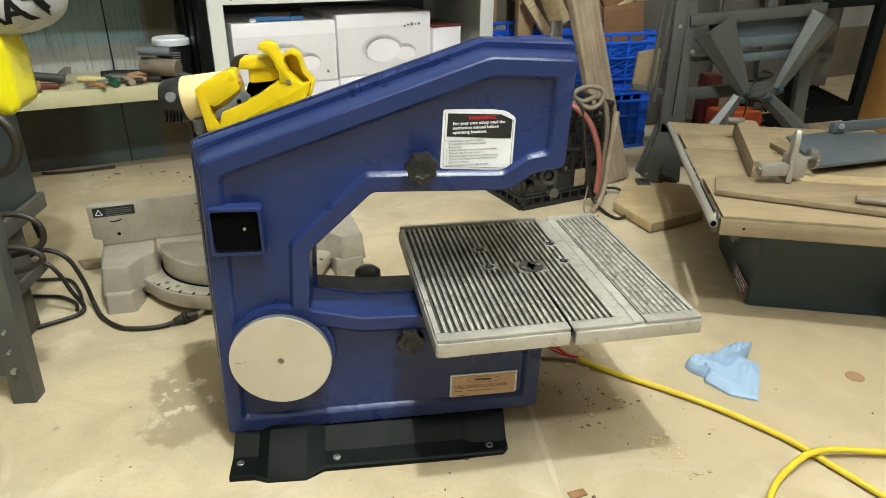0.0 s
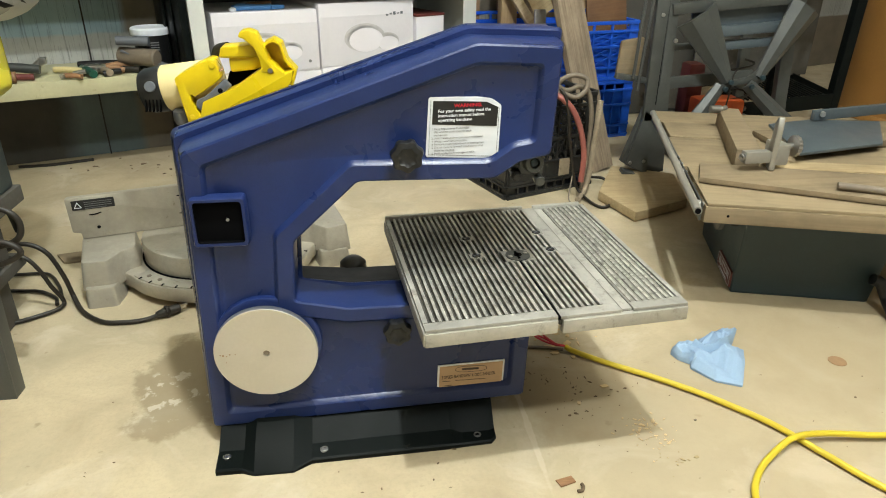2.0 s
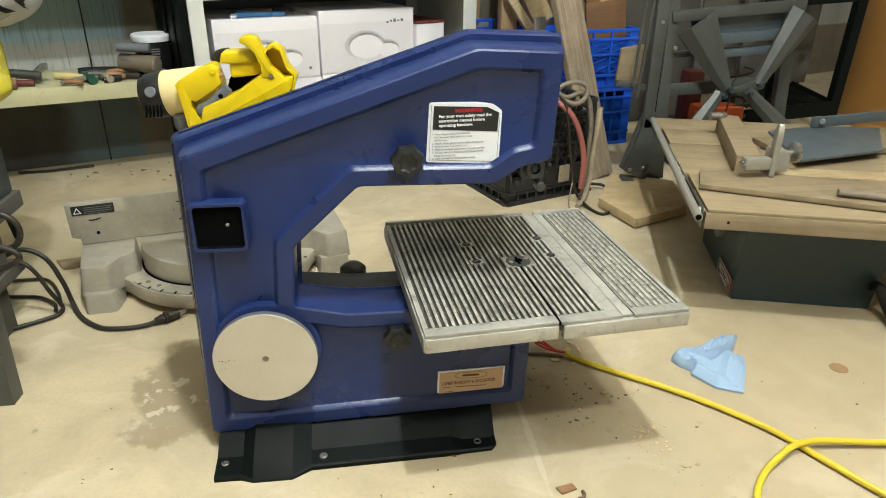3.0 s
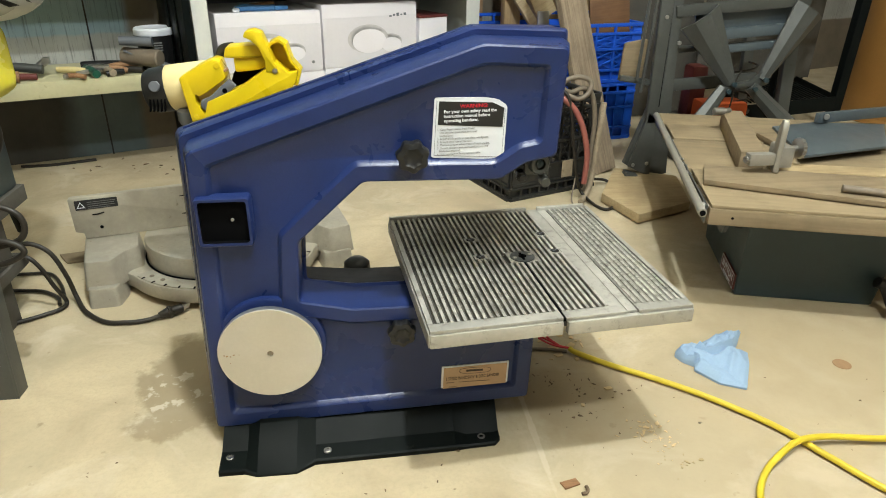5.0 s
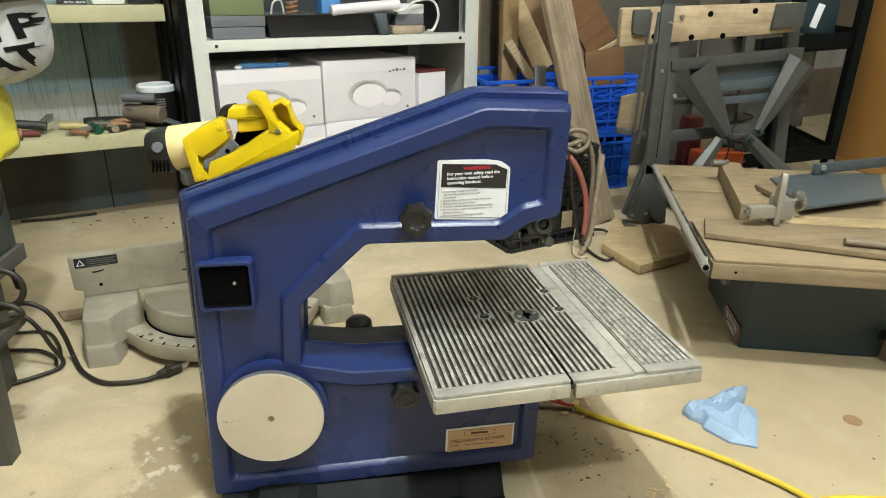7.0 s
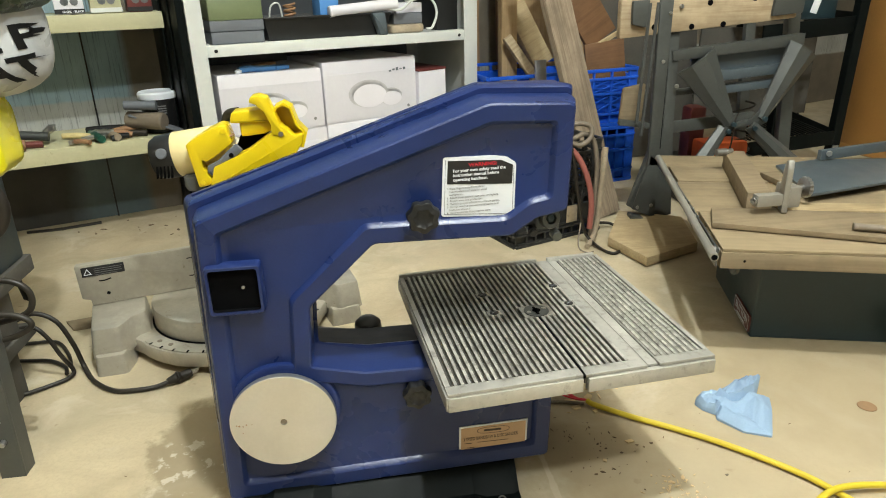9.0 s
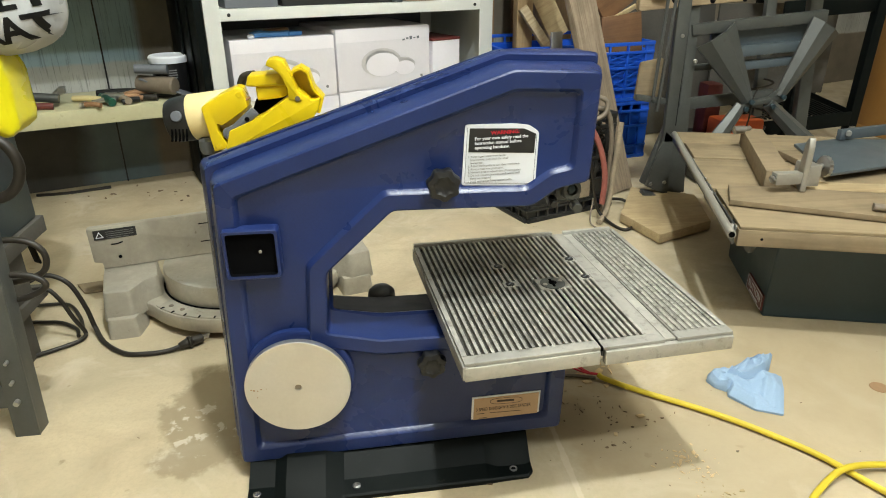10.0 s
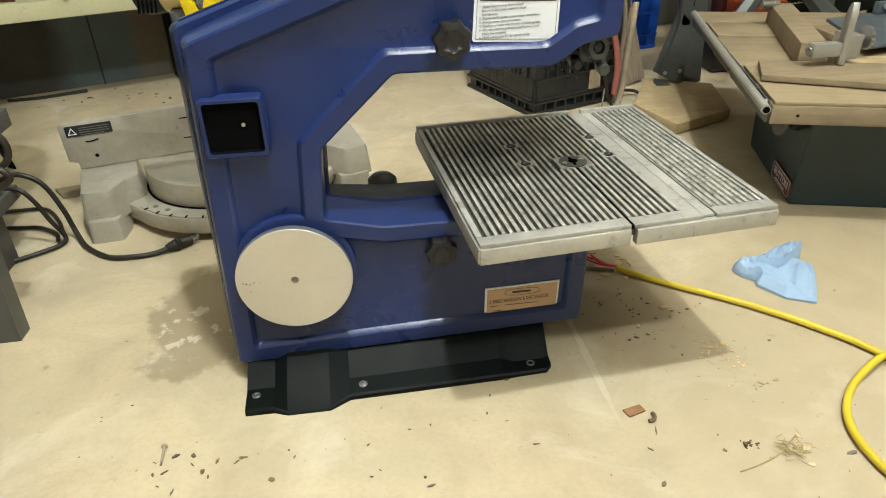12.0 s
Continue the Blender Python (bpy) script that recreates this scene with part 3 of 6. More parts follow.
    part("fine_print_bar", join(box(0.315, 0.325, 1.0350, 1.0353, 0.0683, 0.0690), box(0.332, 0.372, 1.0350, 1.0353, 0.0688, 0.0694), box(0.318, 0.328, 1.0350, 1.0353, 0.0615, 0.0622)), BROWNPRINT, plate)
    # stamped base
    cols = [(0.030, 0.972, 0.008, 1.002, 0.011, 1.040, 0.032), (0.061, 0.972, 0.008, 1.002, 0.011, 1.040, 0.032), (0.076, 0.966, 0.005, 0.994, 0.021, 1.034, 0.038),
            (0.123, 0.966, 0.005, 0.994, 0.021, 1.034, 0.038), (0.145, 0.979, 0.008, 1.002, 0.012, 1.038, 0.033), (0.322, 0.984, 0.008, 1.006, 0.014, 1.038, 0.036),
            (0.338, 0.986, 0.006, 1.006, 0.007, 1.038, 0.033), (0.374, 0.988, 0.006, 1.006, 0.007, 1.038, 0.033), (0.381, 0.996, 0.006, 1.010, 0.007, 1.038, 0.033)]
    lp = [[(x, y0, 0.0), (x, y0 - 0.0004, z0 - 0.002), (x, y0 + 0.002, z0), (x, y1, z1), (x, y2, z2), (x, 1.15, 0.045), (x, 1.16, 0.0)] for x, y0, z0, y1, z1, y2, z2 in cols]
    base = part("base_plate", rings(lp), BLACKP, saw, "black stamped steel base plate, scuffed", 15)
    for x, y in ((0.041, 0.992), (0.357, 1.000), (0.160, 0.992)):
        part("bolt_hole", lathe([(0.0050, 0.0089), (0.0050, 0.0112), (0.0034, 0.0118), (0.0028, 0.0106), (0.0005, 0.0106)], 18, pose(x, y, -0.004 if x > 0.3 else 0.0)), STEEL, base)
    part("trunnion", box(0.37, 0.44, 1.045, 1.12, 0.191, 0.2005, 0.003), BLACKP, saw)
    # tilting table
    M = pose(0.2805, 0.9245, 0, 0, 0, 5.0)
    L, D, T = 0.305, 0.302, 0.222
    slit = 0.1500
    # groove floors in a darker grey than the ribs
    table = part("table", box(0.0, slit - 0.0012, 0, D, 0.2085, T - 0.0045, 0.0012, M), GROOVE, saw, "ribbed cast aluminium table with darker grooves, grimy at the right")
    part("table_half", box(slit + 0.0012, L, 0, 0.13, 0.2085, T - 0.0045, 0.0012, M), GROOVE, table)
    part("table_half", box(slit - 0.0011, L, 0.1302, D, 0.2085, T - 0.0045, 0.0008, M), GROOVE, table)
    part("front_edge", join(box(0.0, slit - 0.0012, -0.004, 0.003, 0.2005, T - 0.005, 0.0012, M), box(slit + 0.004, L, -0.006, 0.003, 0.2005, T - 0.005, 0.0012, M)), ALU, table)
    part("side_edge", box(-0.002, 0.004, -0.003, D, 0.2015, T - 0.004, 0.001, M), ALU, table)
    part("side_edge", box(L - 0.004, L + 0.001, -0.003, D, 0.2015, T - 0.004, 0.001, M), ALU, table)
    part("front_border", join(box(0.0, slit - 0.0012, -0.002, 0.013, T - 0.0045, T - 0.0005, 0.0008, M), box(slit + 0.0012, 0.2235, -0.003, 0.0125, T - 0.0045, T - 0.0005, 0.0008, M),
                              box(0.238, L, -0.003, 0.012, T - 0.0045, T - 0.0005, 0.0008, M)), ALU, table)
    part("side_border", box(0.0, 0.006, 0.0125, D, T - 0.0045, T, 0.0006, M), ALU, table)
    part("side_border", box(L - 0.006, L, 0.0115, D, T - 0.0045, T, 0.0006, M), ALU, table)
    part("back_lip", box(0.0, 0.207, D - 0.004, D + 0.002, 0.2015, T + 0.0035, 0.0008, M), ALU, table)
    part("back_lip", box(0.224, L - 0.006, D - 0.004, D + 0.002, 0.2015, T + 0.0035, 0.0008, M), ALU, table)
    part("mitre_band", box(0.208, 0.224, 0.0128, D, T - 0.0045, T - 0.001, 0.0005, M), ALU, table)
    part("mitre_slot", box(0.225, 0.237, 0.0, D - 0.004, T - 0.0044, T - 0.0016, 0.0004, M), ALU, table)
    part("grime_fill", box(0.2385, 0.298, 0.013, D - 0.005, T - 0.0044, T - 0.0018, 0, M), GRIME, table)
    part("insert_pad", join(box(0.132, 0.172, 0.134, 0.1655, T - 0.0045, T, 0.0008, M)), RIB, table)
    for x0, x1, y0, y1 in ((0.0895, 0.1075, 0.1525, 0.166), (0.0895, 0.1075, 0.206, 0.219), (0.192, 0.207, 0.152, 0.166), (0.192, 0.207, 0.207, 0.221)):
        part("screw_pad", box(x0, x1, y0, y1, T - 0.0045, T - 0.0002, 0.0006, M), RIB, table)
        sc = part("screw", lathe([(0.0058, T - 0.0004), (0.0057, T + 0.0003), (0.0050, T + 0.0006), (0.0004, T + 0.0003)], 20, M @ pose((x0 + x1) / 2, (y0 + y1) / 2, 0)), BLACK, table)
        part("screw_slot", box(-0.0042, 0.0042, -0.0007, 0.0007, T + 0.0005, T + 0.0009, 0, M @ pose((x0 + x1) / 2, (y0 + y1) / 2, 0, 0, 0, 35)), GREYBOX, sc)
    ins = part("table_insert", lathe([(0.0160, T - 0.001), (0.0158, T + 0.0008), (0.0145, T + 0.0010), (0.0005, T + 0.0008)], 36, M @ pose(0.1515, 0.1495, 0)), GREYSTEEL, table, "round steel blade insert")
    for dx in (-0.0108, 0.0108):
        part("insert_screw", lathe([(0.0030, T + 0.0007), (0.0029, T + 0.0015), (0.0004, T + 0.0017)], 14, M @ pose(0.1515 + dx, 0.1495 + dx * 0.25, 0)), RIB, ins)
    part("insert_slot", box(0.1490, 0.1520, 0.1390, 0.1590, T + 0.0009, T + 0.0016, 0, M), DARK, ins)
    part("blade_hole", lathe([(0.0052, T + 0.0010), (0.0052, T + 0.0016), (0.0003, T + 0.0016)], 16, M @ pose(0.1515, 0.1495, 0)), DARK, ins)
    # black strip fills the slit in place of the shade inside it
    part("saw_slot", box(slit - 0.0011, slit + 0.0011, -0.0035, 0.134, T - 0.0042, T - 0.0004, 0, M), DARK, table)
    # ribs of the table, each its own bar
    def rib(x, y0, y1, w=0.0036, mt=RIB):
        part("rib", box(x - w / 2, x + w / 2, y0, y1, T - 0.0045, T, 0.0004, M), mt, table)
    pitch = 0.00745
    YF = 0.0125
    x = slit - 18.5 * pitch
    while x < 0.206:
        spans = [(YF, D - 0.004)]
        if 0.131 < x < 0.173:
            spans = [(YF, 0.1345), (0.165, D - 0.004)]
        elif 0.0885 < x < 0.1085:
            spans = [(YF, 0.153), (0.1655, 0.2065), (0.2185, D - 0.004)]
        elif 0.191 < x < 0.208:
            spans = [(YF, 0.1525), (0.1655, 0.2075), (0.2205, D - 0.004)]
        if abs(x - slit) > 0.0010:
            for a, b in spans:
                rib(x, a, b)
        x += pitch
    x = 0.2425
    while x < L - 0.008:
        rib(x, 0.0115, D - 0.004, 0.0034, GRIMRIB)
        x += pitch
    return saw


band_saw()

# ---------- the mitre saw behind it ----------
def mitre_saw():
    s = thing("mitre_saw", "mitre saw with grey cast base and yellow motor head", "mitre saw", pose(-0.05, 1.5, 0))
    B = pose(-0.257, 1.402, 0, 0, 0, 15)
    A = B @ pose(0, 0.125, 0)
    part("fence", prism(rounded([(-0.014, 0.097), (-0.001, 0.093), (0.0, 0.0815), (0.30, 0.0815), (0.30, 0.164), (-0.012, 0.162), (-0.0155, 0.159)], 0.0015), -0.006, 0.006, 0.001, A), SILVER, s, "grey cast fence with a small warning sticker")
    st = part("sticker", prism(rounded([(-0.006, 0.1385), (0.064, 0.1385), (0.064, 0.1565), (-0.006, 0.1565)], 0.0015), -0.0072, -0.0061, 0, A), PRINT, s, "black warning sticker")
    tri = lambda k: [(0.0035 + k * math.cos(a), 0.1460 + k * math.sin(a)) for a in (radians(90), radians(210), radians(330))]
    part("triangle", rings([[A @ Vector((x, -0.0074, z)) for x, z in tri(0.0080)], [A @ Vector((x, -0.0074, z)) for x, z in tri(0.0052)]], close=False), WHITE, st)
    part("sticker_bar", join(*[box(0.0145, 0.0145 + w, -0.0076, -0.0072, 0.1515 - 0.0038 * i, 0.1524 - 0.0038 * i, 0, A) for i, w in enumerate((0.046, 0.044, 0.045, 0.036))]), GREYPRINT, st)
    part("fence_slot", tube([A @ Vector(q) for q in ((0.019, -0.0062, 0.1275), (0.028, -0.0064, 0.1272), (0.039, -0.0062, 0.1295))], 0.0011, 6, 3), DARK, s)
    part("fence_screw", rod(A @ Vector((0.030, -0.0055, 0.1015)), A @ Vector((0.030, -0.0066, 0.1015)), 0.0032, 12), DARK, s)
    for z in (0.108, 0.1435):
        part("fence_slot", box(0.170, 0.30, -0.0066, -0.0055, z - 0.0009, z + 0.0009, 0, A), DARK, s)
    # cast base: raised end blocks on feet, a round bed between them
    CU, CV = 0.235, 0.090
    arc = lambda r, a0, a1, n: [(CU + r * math.cos(radians(a0 + (a1 - a0) * k / n)), CV + r * math.sin(radians(a0 + (a1 - a0) * k / n))) for k in range(n + 1)]

    def block(pts, z0, z1, draft):
        pts = pts if sum(a[0] * c[1] - c[0] * a[1] for a, c in zip(pts, pts[1:] + pts[:1])) > 0 else pts[::-1]
        lo, hi = rounded(offset(pts, draft), 0.007), rounded(pts, 0.007)
        bm = rings([[(x, y, z0) for x, y in lo], [(x, y, z1 - 0.004) for x, y in hi], [(x, y, z1 - 0.001) for x, y in rounded(offset(pts, -0.0015), 0.006)], [(x, y, z1) for x, y in rounded(offset(pts, -0.004), 0.005)]])
        bm.transform(B)
        return bm

    left = [(0.001, 0.016), (0.042, 0.010), (0.050, 0.020), (0.067, 0.046), (0.089, 0.058), (0.0885, 0.140), (-0.003, 0.140)]
    right = [(2 * CU - x, y) for x, y in left]
    part("end_block", block(left, 0.028, 0.0805, 0.005), SILVER, s, "raised end of the grey cast base")
    part("end_block", block(right, 0.028, 0.0805, 0.005), SILVER, s, "raised end of the grey cast base")
    part("foot", block([(0.001, 0.0), (0.045, -0.006), (0.058, 0.030), (0.060, 0.085), (-0.006, 0.085)], 0.0, 0.036, 0.003), SILVER, s)
    part("foot", block([(0.412, 0.004), (0.466, 0.004), (0.472, 0.075), (0.408, 0.080)], 0.0, 0.034, 0.003), SILVER, s)
    bed = arc(0.176, 203, 337, 22) + [(0.455, 0.10), (0.45, 0.150), (0.02, 0.150), (0.015, 0.10)]
    part("bed", slab(bed, 0.014, 0.041, 0.003, B), SILVER, s, "round cast bed of the mitre saw")
    part("foot_screw", rod(B @ Vector((0.440, 0.035, 0.034)), B @ Vector((0.440, 0.035, 0.0365)), 0.0045), BLACK, s)
    CT = B @ pose(CU, CV, 0)
    part("turntable_gap", lathe([(0.1375, 0.0395), (0.1415, 0.0395), (0.1415, 0.0423), (0.1375, 0.0423)], 72, CT), DARK, s)
    part("turntable", lathe([(0.135, 0.030), (0.1378, 0.036), (0.1378, 0.0765), (0.1365, 0.0795), (0.134, 0.0805), (0.0005, 0.0805)], 72, CT), SILVER, s)
    part("mitre_scale", slab(arc(0.173, 206, 334, 30) + arc(0.146, 334, 206, 30), 0.0405, 0.0432, 0.0006, B), SILVER, s, "slotted mitre scale round the turntable")
    for a in range(212, 332, 9):
        ca, sa = math.cos(radians(a)), math.sin(radians(a))
        part("scale_notch", bar(CT @ Vector((0.168 * ca, 0.168 * sa, 0.0434)), CT @ Vector((0.1745 * ca, 0.1745 * sa, 0.0434)), 0.0028, 0.0012), DARK, s)
    for a in (214, 224):
        c = CT @ Vector((0.158 * math.cos(radians(a)), 0.158 * math.sin(radians(a)), 0.0425))
        part("scale_screw", rod(c, c + Vector((0, 0, 0.0018)), 0.0042, 14), HOSEG, s)
    part("handle_arm", bar((0.06, 1.42, 0.05), (0.195, 1.225, 0.130), 0.022, 0.016, 0.004), BLACK, s)
    part("lock_knob", lathe([(0.004, -0.02), (0.017, -0.014), (0.0195, 0.0), (0.0185, 0.010), (0.012, 0.016), (0.001, 0.018)], 24, pose(0.205, 1.205, 0.155)), BLACK, s, "round black lock knob")
    part("pivot_arm", join(bar((0.02, 1.60, 0.03), (0.02, 1.50, 0.30), 0.07, 0.05, 0.008), bar((0.02, 1.50, 0.29), (0.03, 1.40, 0.38), 0.06, 0.05, 0.008)), SILVER, s)
    part("lower_blade_guard", lathe([(0.10, -0.012), (0.104, -0.008), (0.104, 0.008), (0.10, 0.012)], 40, pose(0.03, 1.37, 0.29, 0, 90, 12)), HOSEG, s)
    # motor and yellow housing
    head = part("motor_housing", rod((-0.054, 1.345, 0.3895), (0.030, 1.345, 0.401), 0.0325, 32, 0.031), PALEY, s, "pale yellow motor housing", 50)
    cap = part("motor_cap", lathe([(0.020, -0.022), (0.027, -0.019), (0.0315, -0.010), (0.0325, 0.006), (0.032, 0.012)], 32, pose(-0.063, 1.345, 0.3882, 0, 82, 0)), BLACK, s, "black motor end cap")
    for k in range(5):
        part("vent", box(-0.001, 0.001, -0.003, 0.003, -0.011, 0.007, 0.0004, pose(-0.0740 + 0.0050 * k, 1.3165, 0.3740, 0, 8, 0)), DARK, cap)
    part("brush_cap", rod((-0.064, 1.3165, 0.3985), (-0.064, 1.3105, 0.3995), 0.0075, 20), GREYBOX, cap)
    # handle: an upper loop, the trigger bay and a lower strut
    part("upper_loop", prism(rounded([(0.036, 0.439), (0.040, 0.453), (0.083, 0.456), (0.091, 0.439), (0.048, 0.438)], 0.003), 1.302, 1.338, 0.002), YELLOW, s, "bright yellow handle housing")
    part("loop_barrel", prism(rounded([(0.048, 0.438), (0.089, 0.440), (0.093, 0.425), (0.082, 0.421), (0.049, 0.418)], 0.004), 1.307, 1.336, 0.003), YELLOW, s)
    part("handle_shell", join(prism(rounded([(0.000, 0.350), (0.009, 0.381), (0.057, 0.401), (0.091, 0.424), (0.105, 0.435), (0.123, 0.419), (0.135, 0.422), (0.133, 0.409), (0.119, 0.388)], 0.002), 1.2905, 1.318, 0.001), prism(rounded([(0.093, 0.422), (0.093, 0.436), (0.086, 0.454), (0.076, 0.464), (0.067, 0.468), (0.070, 0.475), (0.080, 0.477), (0.091, 0.473), (0.098, 0.455), (0.105, 0.436), (0.111, 0.420)], 0.002), 1.289, 1.317, 0.001)), YELLOW, s, "one-piece yellow handle shell with a curved horn")
    hb = [(0.094, 0.441), (0.102, 0.456), (0.111, 0.460), (0.119, 0.455), (0.125, 0.433), (0.136, 0.420), (0.131, 0.404), (0.117, 0.406), (0.102, 0.423)]
    part("handle_back", rings([[(x, 1.336, z) for x, z in hb], [(x, 1.300, z) for x, z in hb], [(x, 1.300, z) for x, z in offset(hb, -0.0035)], [(x, 1.328, z) for x, z in offset(hb, -0.004)]]), YELLOW, s, "hollow yellow half of the handle")
    part("front_plate", prism(rounded([(-0.026, 0.413), (-0.017, 0.419), (0.006, 0.431), (0.022, 0.438), (0.031, 0.436), (0.035, 0.421), (0.037, 0.412), (0.027, 0.405), (0.009, 0.393), (-0.002, 0.387), (-0.007, 0.391), (-0.007, 0.379), (0.001, 0.367), (0.005, 0.359), (-0.002, 0.354), (-0.016, 0.351)], 0.003), 1.296, 1.334, 0.002), YELLOW, s, "moulded yellow front half of the handle")
    part("plate_screw", rod((0.027, 1.2965, 0.430), (0.027, 1.2945, 0.430), 0.0042, 14), YELLOW, s)
    part("plate_screw", rod((-0.009, 1.2965, 0.359), (-0.009, 1.2945, 0.359), 0.0036, 14), YELLOW, s)
    lever = part("trigger_lever", prism(rounded([(0.0, 0.383), (0.013, 0.388), (0.034, 0.406), (0.042, 0.412), (0.051, 0.402), (0.028, 0.385), (0.009, 0.379), (0.005, 0.367), (-0.002, 0.374)], 0.003), 1.294, 1.300, 0.002), GREYBOX, s, "grey trigger lever")
    part("lever_hole", rod((0.034, 1.2945, 0.396), (0.034, 1.2930, 0.396), 0.0034, 14), DARK, lever)
    part("blade_cover", prism(rounded([(0.042, 0.414), (0.088, 0.420), (0.080, 0.399), (0.049, 0.383), (0.034, 0.391)], 0.003), 1.336, 1.35, 0.002), DARK, s)
    part("copper_wire", tube([(0.026, 1.305, 0.417), (0.034, 1.301, 0.421), (0.040, 1.304, 0.424)], 0.0018, 8), HANDLE, s)
    part("housing_screw", rod((0.1050, 1.2905, 0.4230), (0.1050, 1.2886, 0.4230), 0.0036, 14), HOSEG, s)
    part("hose_collar", tube([(0.020, 1.36, 0.430), (0.028, 1.35, 0.444), (0.044, 1.345, 0.448)], 0.006), RUBBER, s)
    part("lock_pin", lathe([(0.012, -0.012), (0.015, -0.006), (0.015, 0.008), (0.010, 0.012)], 20, pose(-0.028, 1.33, 0.353)), GREYBOX, s)
    return s


mitre_saw()
# thin dark brown piece left of the mitre saw base
single("shim", slab([(-0.388, 1.619), (-0.300, 1.640), (-0.300, 1.595), (-0.362, 1.582)], 0.0005, 0.006, 0.001), DUSTWOOD, "thin dark brown flat piece on the floor", "shim")
cord = thing("appliance_lead", "black power cord with a three-pin plug lying on the concrete floor", "cord", pose(-0.2, 1.37, 0))
part("cable", tube([(-0.44, 1.40, 0.055), (-0.401, 1.42, 0.091), (-0.375, 1.42, 0.108), (-0.341, 1.42, 0.120), (-0.310, 1.42, 0.102), (-0.293, 1.42, 0.057), (-0.288, 1.426, 0.012), (-0.260, 1.384, 0.005), (-0.217, 1.346, 0.005), (-0.179, 1.340, 0.005), (-0.150, 1.344, 0.005), (-0.129, 1.351, 0.008)], 0.0040, 10), RUBBER, cord)
plug = part("plug", join(rod((-0.131, 1.350, 0.009), (-0.118, 1.358, 0.010), 0.0055, 12, 0.0085), rod((-0.118, 1.358, 0.010), (-0.113, 1.361, 0.010), 0.0105, 12, 0.0100), rod((-0.113, 1.361, 0.010), (-0.097, 1.3715, 0.010), 0.0082, 12, 0.0075)), RUBBER, cord)
part("prong", join(*[bar((-0.098, 1.3705 + d, 0.011), (-0.087, 1.378 + d, 0.011), 0.0016, 0.005, 0.0004) for d in (-0.004, 0.004)]), STEEL, plug)

# ---------- yellow extension cord, towel, litter ----------
ext = thing("extension_cord", "yellow extension cord looped across the concrete floor", "cord", pose(0.7, 0.95, 0))
part("cable", tube([(0.531, 1.182, 0.008), (0.540, 1.172, 0.006), (0.583, 1.134, 0.006), (0.635, 1.095, 0.006), (0.681, 1.056, 0.006), (0.722, 1.014, 0.006), (0.758, 0.970, 0.006), (0.79, 0.912, 0.006),
                    (0.835, 0.84, 0.006), (0.91, 0.80, 0.006), (0.98, 0.83, 0.006), (0.985, 0.90, 0.006), (0.93, 0.928, 0.007), (0.864, 0.935, 0.010), (0.801, 0.941, 0.014), (0.760, 0.936, 0.016), (0.728, 0.922, 0.011),
                    (0.693, 0.898, 0.006), (0.665, 0.862, 0.006), (0.655, 0.82, 0.006), (0.664, 0.77, 0.006), (0.71, 0.70, 0.006), (0.80, 0.62, 0.006)], 0.0043, 10), CORDY, ext)
for wire in ([(0.531, 1.182, 0.009), (0.518, 1.184, 0.011), (0.505, 1.205, 0.012), (0.503, 1.217, 0.010)], [(0.531, 1.182, 0.009), (0.515, 1.187, 0.011), (0.504, 1.200, 0.012), (0.493, 1.216, 0.010)], [(0.531, 1.182, 0.009), (0.515, 1.184, 0.011), (0.499, 1.195, 0.012), (0.489, 1.213, 0.010)]):
    part("wire_end", tube(wire, 0.0017, 6), REDPRINT, ext, "frayed red wire end")


def crumpled(pts, thick, seed, edge=0.18, rough=0.0, folds_n=9):
    """A crumpled sheet over a ragged outline on the floor."""
    rnd = random.Random(seed)
    bm = bmesh.new()
    c = Vector((sum(p[0] for p in pts) / len(pts), sum(p[1] for p in pts) / len(pts), 0))
    loop = [Vector((*p, 0)) for p in rounded(pts, 0.003, 8)]
    folds = [(rnd.uniform(0, math.pi), rnd.uniform(18, 60), rnd.uniform(0, 1), rnd.uniform(0.12, 0.34)) for _ in range(folds_n)]
    grid = []
    steps = 34
    for k in range(steps):
        f = 1 - k / steps
        row = []
        for p in loop:
            q = c + (p - c) * f
            wob = 0.010 * noise.noise(Vector((q.x * 30, q.y * 30, 4.0)))
            h = 0.0
            for a, fr, ph, am in folds:
                u = ((q.x + wob) * math.cos(a) + (q.y - wob) * math.sin(a)) * fr + ph
                w = 1 - abs(2 * (u - math.floor(u)) - 1)
                h += am * (w ** 1.6) * (18 / fr) ** 0.6
            lift = min(1.0, (1 - f) * 3.0 + edge)
            ridge = 1 - abs(noise.noise(Vector((q.x * 55 + seed, q.y * 55, 1.0)))) * 2.4
            h = thick * lift * (0.10 + 0.42 * h * 9 / folds_n + 0.6 * noise.noise(Vector((q.x * 16, q.y * 16, 2.0))) + rough * ridge)
            row.append(bm.verts.new((q.x + 0.4 * wob, q.y - 0.4 * wob, 0.002 + max(0.0, h))))
        grid.append(row)
    m = len(loop)
    for a, b in zip(grid, grid[1:]):
        for i in range(m):
            bm.faces.new((a[i], a[(i + 1) % m], b[(i + 1) % m], b[i]))
    bm.faces.new(grid[-1])
    lip = [bm.verts.new((v.co.x, v.co.y, 0.0005)) for v in grid[0]]
    for i in range(m):
        bm.faces.new((lip[i], lip[(i + 1) % m], grid[0][(i + 1) % m], grid[0][i]))
    bmesh.ops.recalc_face_normals(bm, faces=bm.faces)
    return bm


